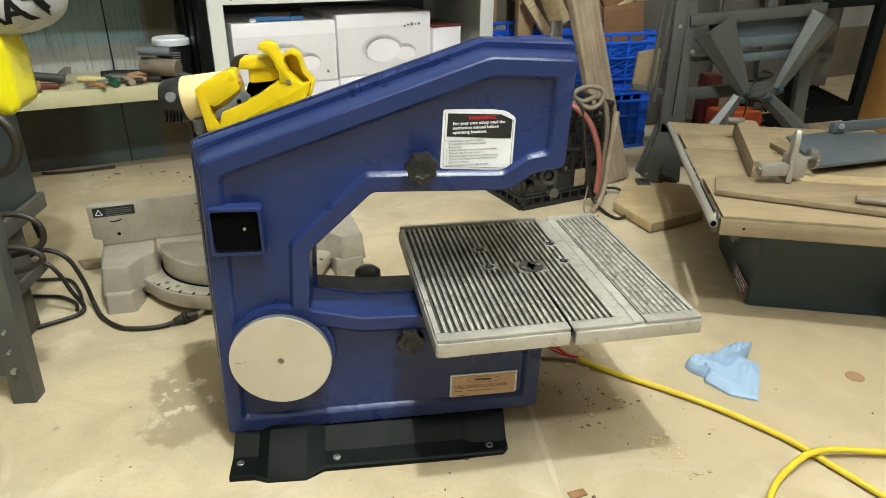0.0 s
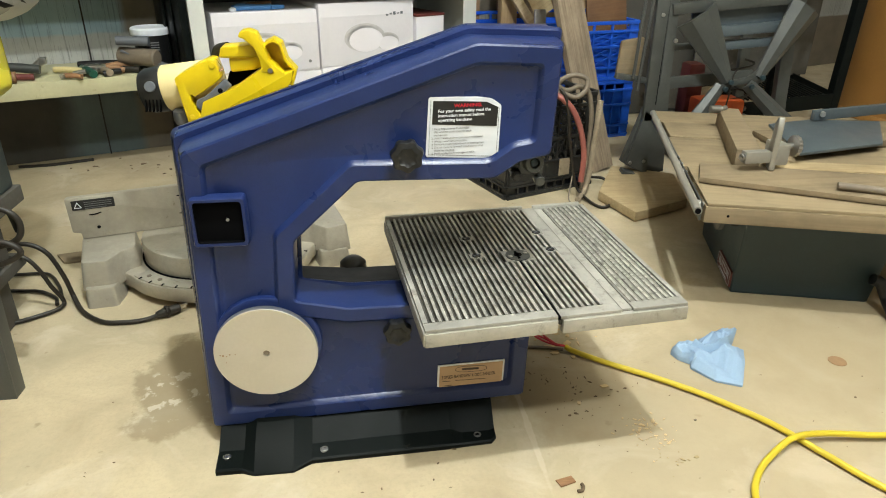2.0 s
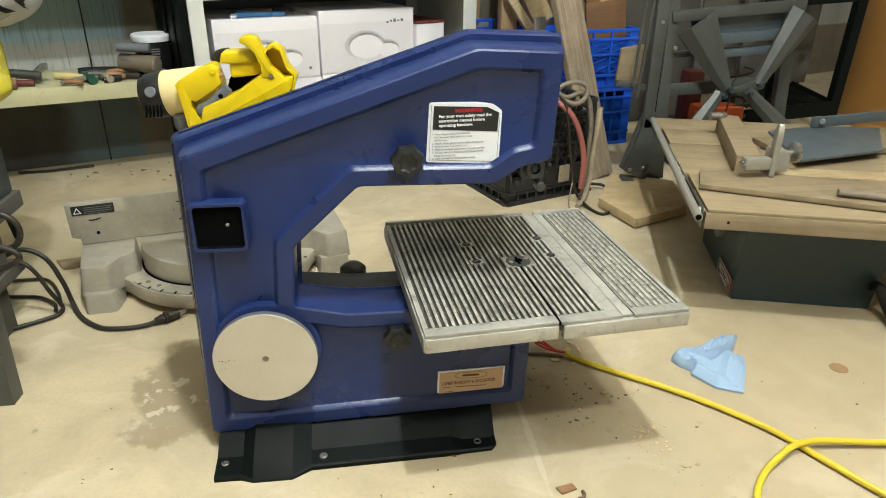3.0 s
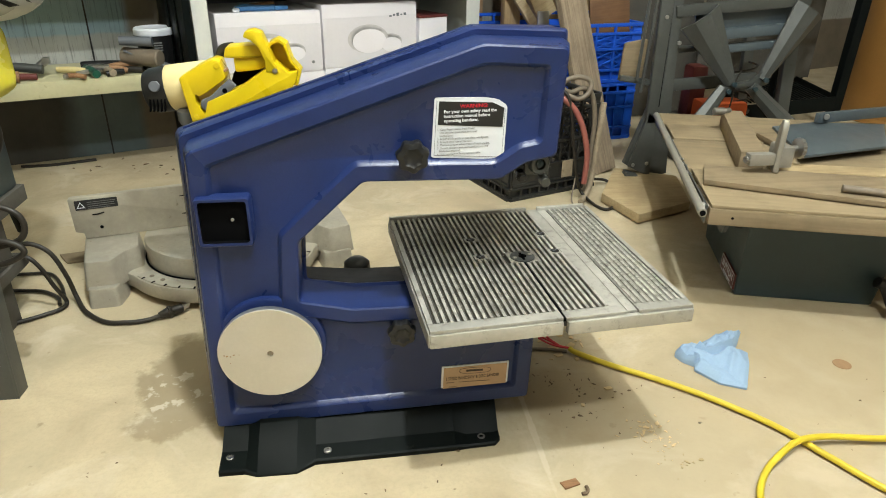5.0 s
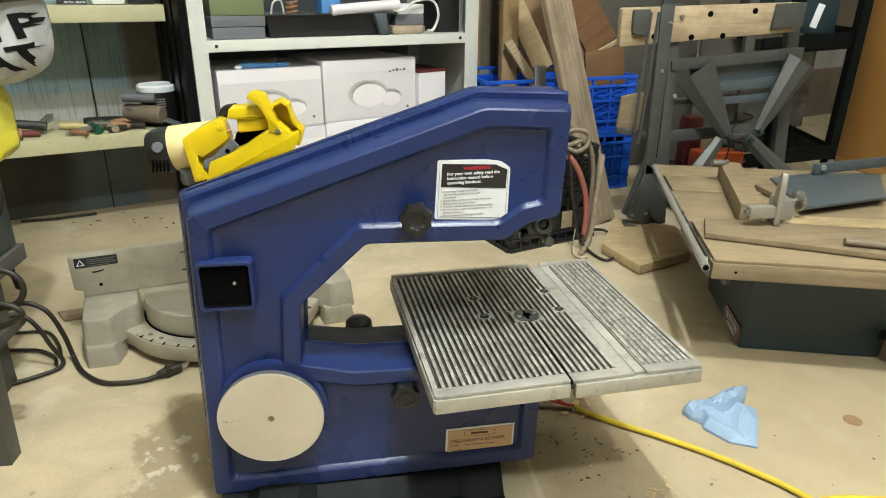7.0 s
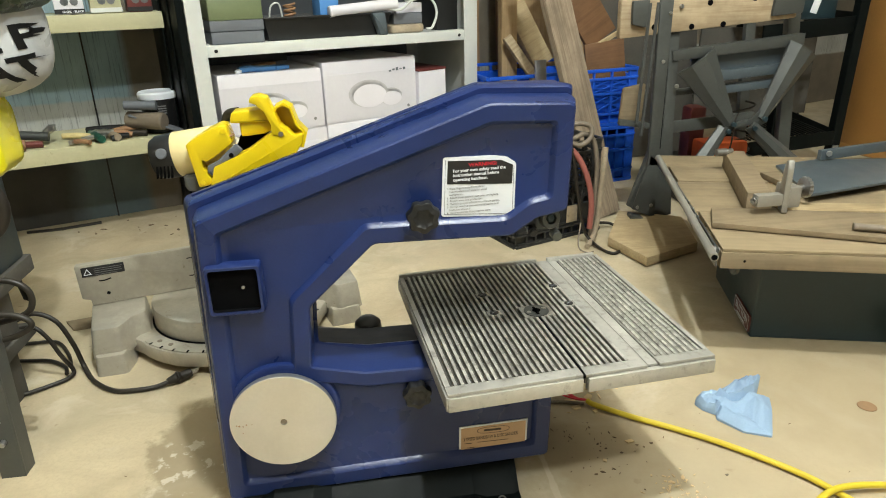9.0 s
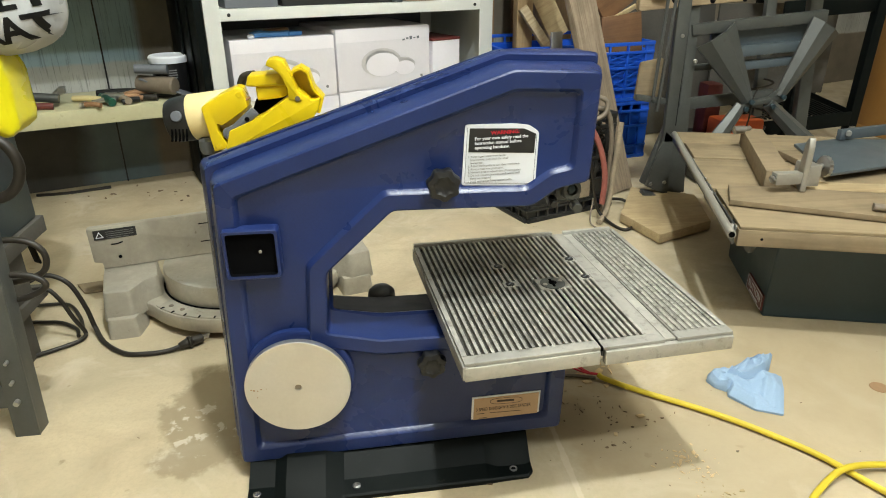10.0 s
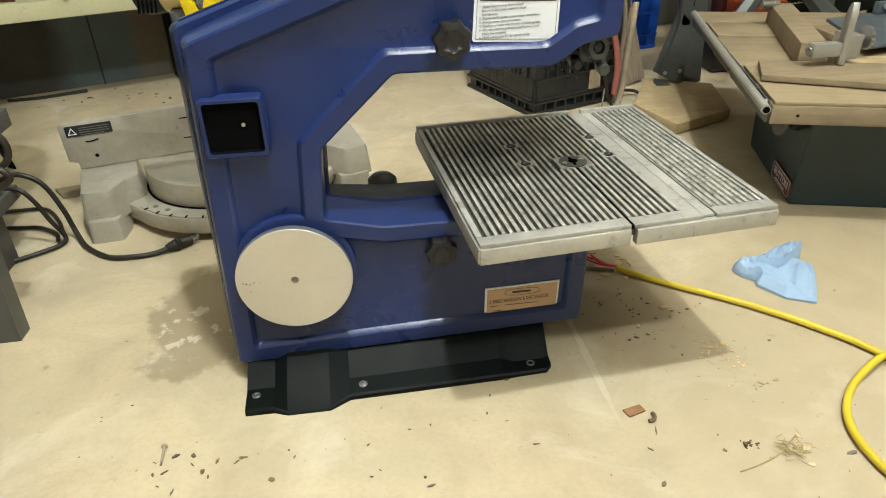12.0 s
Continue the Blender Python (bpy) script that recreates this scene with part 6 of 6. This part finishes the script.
single("folded_cloth", slab(rounded([(0.615, -0.385), (0.70, -0.39), (0.725, -0.36), (0.70, -0.26), (0.62, -0.26)], 0.01), Z2, Z2 + 0.0215, 0.006), TAPE, "folded beige cloth on the white shelf", "cloth", MW)
single("small_box", box(0.640, 0.720, -0.36, -0.28, Z2 + 0.0505, Z2 + 0.075, 0.002), CARDG, "grey box on top of the dark box", "box", MW)
single("white_cable", tube([(0.60, -0.38, Z2 + 0.066), (0.64, -0.392, Z2 + 0.060), (0.68, -0.385, Z2 + 0.082), (0.735, -0.38, Z2 + 0.085), (0.752, -0.385, Z2 + 0.05), (0.735, -0.39, Z2 + 0.012), (0.715, -0.392, Z2 + 0.008)], 0.0035, 8), SHELFW, "white cable draped over the boxes", "cable", MW)
single("black_carton", box(0.765, 0.832, -0.36, -0.20, Z2, Z2 + 0.12, 0.002), BLACK, "black box at the end of the white shelf", "box", MW)

# ---------- bench and bags at the left ----------
stand = thing("steel_stand", "grey bolted steel angle tool stand with a timber shelf", "stand", pose(-0.45, 1.3, 0))
leg_a, leg_b = Vector((-0.283, 1.152, 0.0)), Vector((-0.300, 1.185, 0.34))
part("leg", join(bar((-0.288, 1.156, 0.0), (-0.292, 1.19, 0.40), 0.032, 0.003, 0.0005, (0, 1, 0)), bar((-0.2735, 1.168, 0.0), (-0.2775, 1.203, 0.40), 0.003, 0.028, 0.0005, (0, 1, 0))), GREYSTEEL, stand)
for z, y in ((0.055, 1.156), (0.085, 1.1585), (0.115, 1.161)):
    part("bolt", rod((-0.289 - z * 0.01, y + 0.004, z), (-0.289 - z * 0.01, y - 0.004, z - 0.0005), 0.004 if z < 0.06 else 0.0024, 14), STEEL, stand)
part("rear_leg", bar((-0.515, 1.75, 0.0), (-0.55, 1.70, 0.42), 0.022, 0.004, 0.001), BLACKP, stand)
part("shelf_board", box(-0.80, -0.345, 1.20, 1.42, 0.085, 0.105, 0.002), GREYWOOD, stand)
part("upper_board", box(-0.80, -0.340, 1.185, 1.46, 0.185, 0.212, 0.002), GREYWOOD, stand)
part("cross_rail", bar((-0.80, 1.165, 0.06), (-0.285, 1.165, 0.06), 0.004, 0.035, 0.001), GREYSTEEL, stand)
tbox = thing("tool_case", "dark navy tool case standing on the stand", "tool case", pose(-0.42, 1.36, 0.213))
part("case", box(-0.66, -0.345, 1.25, 1.45, 0.2125, 0.37, 0.006), DARKSTEEL, tbox)
part("case_lid", box(-0.662, -0.343, 1.248, 1.452, 0.3705, 0.392, 0.005), BLACK, tbox)
single("dusty_carton", box(-0.60, -0.350, 1.22, 1.385, 0.1055, 0.182, 0.003), GREYWOOD, "grey dusty carton on the lower shelf", "carton")
single("dusty_carton", box(-0.60, -0.358, 1.22, 1.375, 0.0005, 0.082, 0.003), GREYWOOD, "grey dusty carton under the stand", "carton")
lead = thing("coiled_lead", "thick black lead coiled over the stand", "lead", pose(-0.3, 1.3, 0.2))
part("cable", tube([(-0.36, 1.22, 0.39), (-0.30, 1.22, 0.405), (-0.252, 1.22, 0.395), (-0.238, 1.22, 0.36), (-0.262, 1.22, 0.325), (-0.33, 1.22, 0.315)], 0.007, 12), RUBBER, lead)
part("cable", tube([(-0.33, 1.21, 0.265), (-0.26, 1.21, 0.268), (-0.232, 1.21, 0.25), (-0.24, 1.21, 0.22), (-0.29, 1.21, 0.205)], 0.0042, 10), RUBBER, lead)
part("cable", tube([(-0.32, 1.20, 0.225), (-0.255, 1.20, 0.222), (-0.235, 1.20, 0.205), (-0.27, 1.20, 0.188), (-0.32, 1.20, 0.19)], 0.0042, 10), RUBBER, lead)
part("cable", tube([(-0.45, 1.39, 0.07), (-0.390, 1.40, 0.097), (-0.363, 1.40, 0.104), (-0.337, 1.40, 0.104), (-0.320, 1.40, 0.082), (-0.310, 1.405, 0.046), (-0.301, 1.415, 0.010), (-0.304, 1.399, 0.005), (-0.322, 1.382, 0.005), (-0.357, 1.360, 0.005), (-0.42, 1.33, 0.005)], 0.0036, 10), RUBBER, lead)
part("cable", tube([(-0.50, 1.52, 0.005), (-0.453, 1.534, 0.005), (-0.421, 1.538, 0.005), (-0.374, 1.534, 0.005), (-0.337, 1.486, 0.005), (-0.312, 1.435, 0.008)], 0.0032, 10), RUBBER, lead)
part("cable", tube([(-0.48, 1.46, 0.005), (-0.427, 1.473, 0.005), (-0.388, 1.470, 0.005), (-0.358, 1.464, 0.005), (-0.325, 1.439, 0.005), (-0.312, 1.412, 0.006)], 0.0032, 10), RUBBER, lead)


BAGG = surface("dark_green_bag_plastic", (0.035, 0.055, 0.028), 0.3, worn=(0.3, 0.36, 0.16), wear=0.3, broad=14, relief=0.1, vary=0.15)


def bag(name, label, centre, size, mt, seed, pinch=0.0, square=0.72, folds=1.0):
    """A slack plastic bag: a pillow with folds."""
    bm = bmesh.new()
    bmesh.ops.create_uvsphere(bm, u_segments=72, v_segments=48, radius=1)
    for v in bm.verts:
        p = v.co.copy()
        n_ = noise.noise(Vector((p.x * 1.6 + seed, p.y * 1.6, p.z * 1.2))) * 0.16 + noise.noise(Vector((p.x * 4 + seed, p.y * 4, p.z * 2.2))) * 0.07 + abs(noise.noise(Vector((p.x * 9, p.y * 9 + seed, p.z * 3)))) * 0.05
        q = Vector([math.copysign(abs(c) ** square, c) for c in p]) * (1 + n_ * folds)
        v.co = Vector((q.x * size[0] * (1 - pinch * max(0, p.z)), q.y * size[1], q.z * size[2]))
    return single(name, bm, mt, label, "bag", Matrix.Translation(centre), angle=60)


bag("yellow_bag", "shiny yellow plastic bag slumped on the stand", (-0.376, 1.37, 0.428), (0.096, 0.055, 0.060), BAGY, 3.0, square=0.42, folds=0.45)
wb = bag("white_bag", "white printed plastic sack above the yellow bag", (-0.345, 1.40, 0.556), (0.128, 0.085, 0.085), BAGW, 9.0, -0.08, square=0.72, folds=0.3)
bag("green_bag", "dark green plastic sack folded over the white one", (-0.340, 1.388, 0.632), (0.138, 0.096, 0.050), BAGG, 5.0, square=0.6, folds=0.5)


def wrapped(text, size, x, z, turn, ob):
    """Lettering laid onto the front of a bag."""
    bm = words(text, size, pose(x, -0.3, z, 90, -turn, 0), bold=0.0014)
    tree = BVHTree.FromPolygons([v.co for v in ob.data.vertices], [list(p.vertices) for p in ob.data.polygons])
    bmesh.ops.triangulate(bm, faces=bm.faces[:])
    for _ in range(2):
        bmesh.ops.subdivide_edges(bm, edges=[e for e in bm.edges if e.calc_length() > 0.006], cuts=1)
        bmesh.ops.triangulate(bm, faces=bm.faces[:])
    for v in bm.verts:
        at, nrm = tree.ray_cast(Vector((v.co.x, -0.5, v.co.z)), Vector((0, 1, 0)))[:2]
        if at is None:
            at, nrm = tree.find_nearest(Vector((v.co.x, -0.03, v.co.z)))[:2]
        v.co = at + nrm * 0.0012
    return bm


part("print", wrapped("VE P", 0.043, 0.054, -0.022, 9, wb), PRINT, wb, "bold black lettering")
part("print", wrapped("RAT", 0.043, 0.052, -0.062, 9, wb), PRINT, wb, "bold black lettering")

# ---------- litter on the floor ----------
rnd = random.Random(11)


def flake(bits, x, y, L, flat):
    """One ragged crumb, thin and slightly lifted at one side."""
    n, a = rnd.randint(5, 8), rnd.uniform(0, 6.28)
    slim = rnd.choice((0.18, 0.3, 0.5, 0.7))
    lift = L * flat * rnd.uniform(0.3, 1.0)
    lo, hi = [], []
    for k in range(n):
        r, b = L * rnd.uniform(0.55, 1.1), 2 * math.pi * k / n
        u, w = r * math.cos(b), r * slim * math.sin(b)
        q = Vector((x + u * math.cos(a) - w * math.sin(a), y + u * math.sin(a) + w * math.cos(a), 0.0004))
        lo.append(bits.verts.new(q))
        hi.append(bits.verts.new(q + Vector((0, 0, 0.0004 + lift * (0.5 + 0.5 * u / L) * rnd.uniform(0.7, 1.2)))))
    bits.faces.new(hi)
    for k in range(n):
        bits.faces.new((lo[k], lo[(k + 1) % n], hi[(k + 1) % n], hi[k]))


def litter(label, centre, spread, count, size, mt, flat=0.3):
    bits = bmesh.new()
    for _ in range(count):
        flake(bits, rnd.gauss(centre[0], spread[0]), rnd.gauss(centre[1], spread[1]), size * rnd.choice((0.35, 0.5, 0.7, 1.0, 1.5)), flat)
    bmesh.ops.recalc_face_normals(bits, faces=bits.faces)
    return single("floor_litter", bits, mt, label, "litter", kind="stuff")


def crumb(label, cat, x, y, L, mt, flat=0.3):
    bits = bmesh.new()
    flake(bits, x, y, L, flat)
    bmesh.ops.recalc_face_normals(bits, faces=bits.faces)
    return single(cat.replace(" ", "_"), bits, mt, label, cat)


litter("scattered dark crumbs of dirt on the concrete", (0.3, 0.92), (0.35, 0.2), 130, 0.0016, LITTER)
litter("brown leaf crumbs beside the bandsaw base", (0.515, 1.075), (0.034, 0.038), 26, 0.0019, LITTER)
litter("pale wood shavings beside the extension cord", (0.59, 0.985), (0.016, 0.022), 70, 0.0028, SAWDUST)
STRAW = surface("dry_straw", (0.42, 0.33, 0.17), 0.85, vary=0.2)
tuft = bmesh.new()
for _ in range(70):
    x, y, a, L = rnd.gauss(0.585, 0.007), rnd.gauss(0.832, 0.005), rnd.uniform(0, 6.28), rnd.uniform(0.003, 0.010)
    z = rnd.uniform(0.001, 0.006)
    stalk = bar((x, y, z), (x + L * math.cos(a), y + L * math.sin(a), z + rnd.uniform(-0.0005, 0.002)), 0.0009, 0.0006)
    me = bpy.data.meshes.new("tmp")
    stalk.to_mesh(me)
    stalk.free()
    tuft.from_mesh(me)
    bpy.data.meshes.remove(me)
single("straw_tuft", tuft, STRAW, "small tangled tuft of dry shavings on the concrete", "shavings", kind="stuff")
single("straw", tube([(0.521, 0.817, 0.0012), (0.545, 0.822, 0.0018), (0.570, 0.831, 0.002), (0.600, 0.851, 0.003)], 0.0008, 6), STRAW, "long thin dry straw on the concrete", "straw")
litter("pale scattered shavings on the concrete", (0.60, 0.925), (0.022, 0.012), 14, 0.0030, STRAW)
litter("dark clump of dirt on the concrete", (0.549, 0.847), (0.005, 0.003), 14, 0.0030, LITTER, 0.9)
GREYBIT = surface("grey_brown_grit", (0.20, 0.165, 0.11), 0.85, vary=0.3)
for x, y, L, mt in ((0.334, 0.883, 0.0048, LITTER), (0.642, 0.822, 0.0060, GREYBIT), (0.442, 0.815, 0.0042, LITTER), (-0.030, 0.880, 0.0058, GREYBIT), (0.065, 0.880, 0.0046, LITTER), (0.221, 0.848, 0.0054, GREYBIT),
                    (0.034, 0.913, 0.0066, LITTER), (0.028, 0.908, 0.0046, LITTER), (0.462, 0.880, 0.0072, GREYBIT), (0.4465, 0.858, 0.0050, GREYBIT), (-0.127, 0.989, 0.0026, LITTER), (0.322, 0.985, 0.0060, LITTER), (-0.036, 0.925, 0.0052, LITTER),
                    (0.086, 0.905, 0.0030, LITTER), (-0.005, 0.900, 0.0034, LITTER), (0.002, 0.893, 0.0030, LITTER), (0.66, 1.00, 0.0042, GREYBIT), (0.52, 0.845, 0.0044, GREYBIT)):
    crumb("small ragged crumb lying on the concrete floor", "crumb", x, y, L, mt)
single("loose_screw", join(rod((-0.049, 0.938, 0.0022), (-0.048, 0.915, 0.0015), 0.0018, 10, 0.0012), rod((-0.0493, 0.941, 0.0024), (-0.049, 0.938, 0.0022), 0.0035, 12)), TAPE, "small dull brass screw lying on the concrete", "screw")
litter("pale wood shavings on the concrete", (0.605, 0.835), (0.012, 0.008), 14, 0.0028, SAWDUST)
litter("brown crumbs of bark on the concrete", (0.0, 0.915), (0.055, 0.012), 12, 0.0028, LITTER)
litter("pale chips near the frayed cord end", (0.515, 1.215), (0.028, 0.022), 24, 0.0065, SAWDUST)
litter("dark crumbs along the foot of the wall", (-0.45, 2.22), (0.2, 0.06), 30, 0.006, LITTER)
single("wood_chip", slab([(0.532, 1.200), (0.542, 1.209), (0.547, 1.202), (0.540, 1.191), (0.533, 1.194)], 0.0005, 0.0022, 0.0003), SAWDUST, "small pale chip of wood on the concrete", "wood chip")
single("wood_chip", slab([(0.504, 1.178), (0.519, 1.182), (0.519, 1.173), (0.508, 1.171)], 0.0005, 0.0022, 0.0003), SAWDUST, "small pale chip of wood on the concrete", "wood chip")
single("wood_chip", slab([(0.534, 1.165), (0.542, 1.167), (0.541, 1.160), (0.535, 1.157)], 0.0005, 0.0022, 0.0003), SAWDUST, "small pale chip of wood on the concrete", "wood chip")
single("wood_chip", slab([(0.554, 1.088), (0.565, 1.090), (0.567, 1.084), (0.557, 1.082)], 0.0005, 0.0022, 0.0003), SAWDUST, "small pale chip of wood on the concrete", "wood chip")
single("wood_chip", slab([(0.510, 1.056), (0.515, 1.055), (0.513, 1.049), (0.509, 1.051)], 0.0005, 0.0022, 0.0003), SAWDUST, "small pale chip of wood on the concrete", "wood chip")
litter("dark brown leaf crumbs beside the bandsaw", (0.474, 1.122), (0.012, 0.008), 8, 0.0026, LITTER)
litter("dark brown leaf crumbs beside the bandsaw", (0.560, 1.085), (0.03, 0.014), 14, 0.0022, LITTER)
litter("dark brown leaf crumbs beside the bandsaw", (0.510, 1.032), (0.012, 0.005), 7, 0.003, LITTER)
litter("dark brown leaf crumbs beside the bandsaw", (0.493, 1.112), (0.02, 0.01), 7, 0.0026, LITTER)
single("wood_chip", slab([(0.438, 0.914), (0.459, 0.919), (0.462, 0.909), (0.442, 0.903)], 0.0005, 0.003, 0.0006), HANDLE, "flat brown wood chip on the concrete", "wood chip")
single("bark_bit", tube([(0.459, 0.893, 0.003), (0.465, 0.894, 0.003), (0.468, 0.900, 0.003), (0.467, 0.904, 0.003)], 0.0022, 8), LITTER, "small curled dark shaving on the concrete", "wood chip")
single("coin_stain", lathe([(0.0135, 0.0003), (0.013, 0.0012), (0.0005, 0.0012)], 24, pose(0.945, 1.105, 0)), CARDB, "flat brown washer on the concrete", "washer")
single("wire_scrap", tube([(-0.70, 2.20, 0.004), (-0.62, 2.21, 0.004), (-0.52, 2.245, 0.005)], 0.004, 6), RUBBER, "dark strip lying along the wall foot", "strip")

# ---------- unseen ceiling holders added above the three lights ---
for x, y in ((0.43, 0.57), (0.75, -0.15), (1.2, 2.3)):
    lamp = thing("unseen_lamp_holder", "unseen white ceiling holder added above a light", "lamp", pose(x, y, 2.4), "ceiling lamps", own=True)
    part("holder", lathe([(0.05, -0.03), (0.055, -0.001), (0.02, -0.0005)], 24), WHITE, lamp)
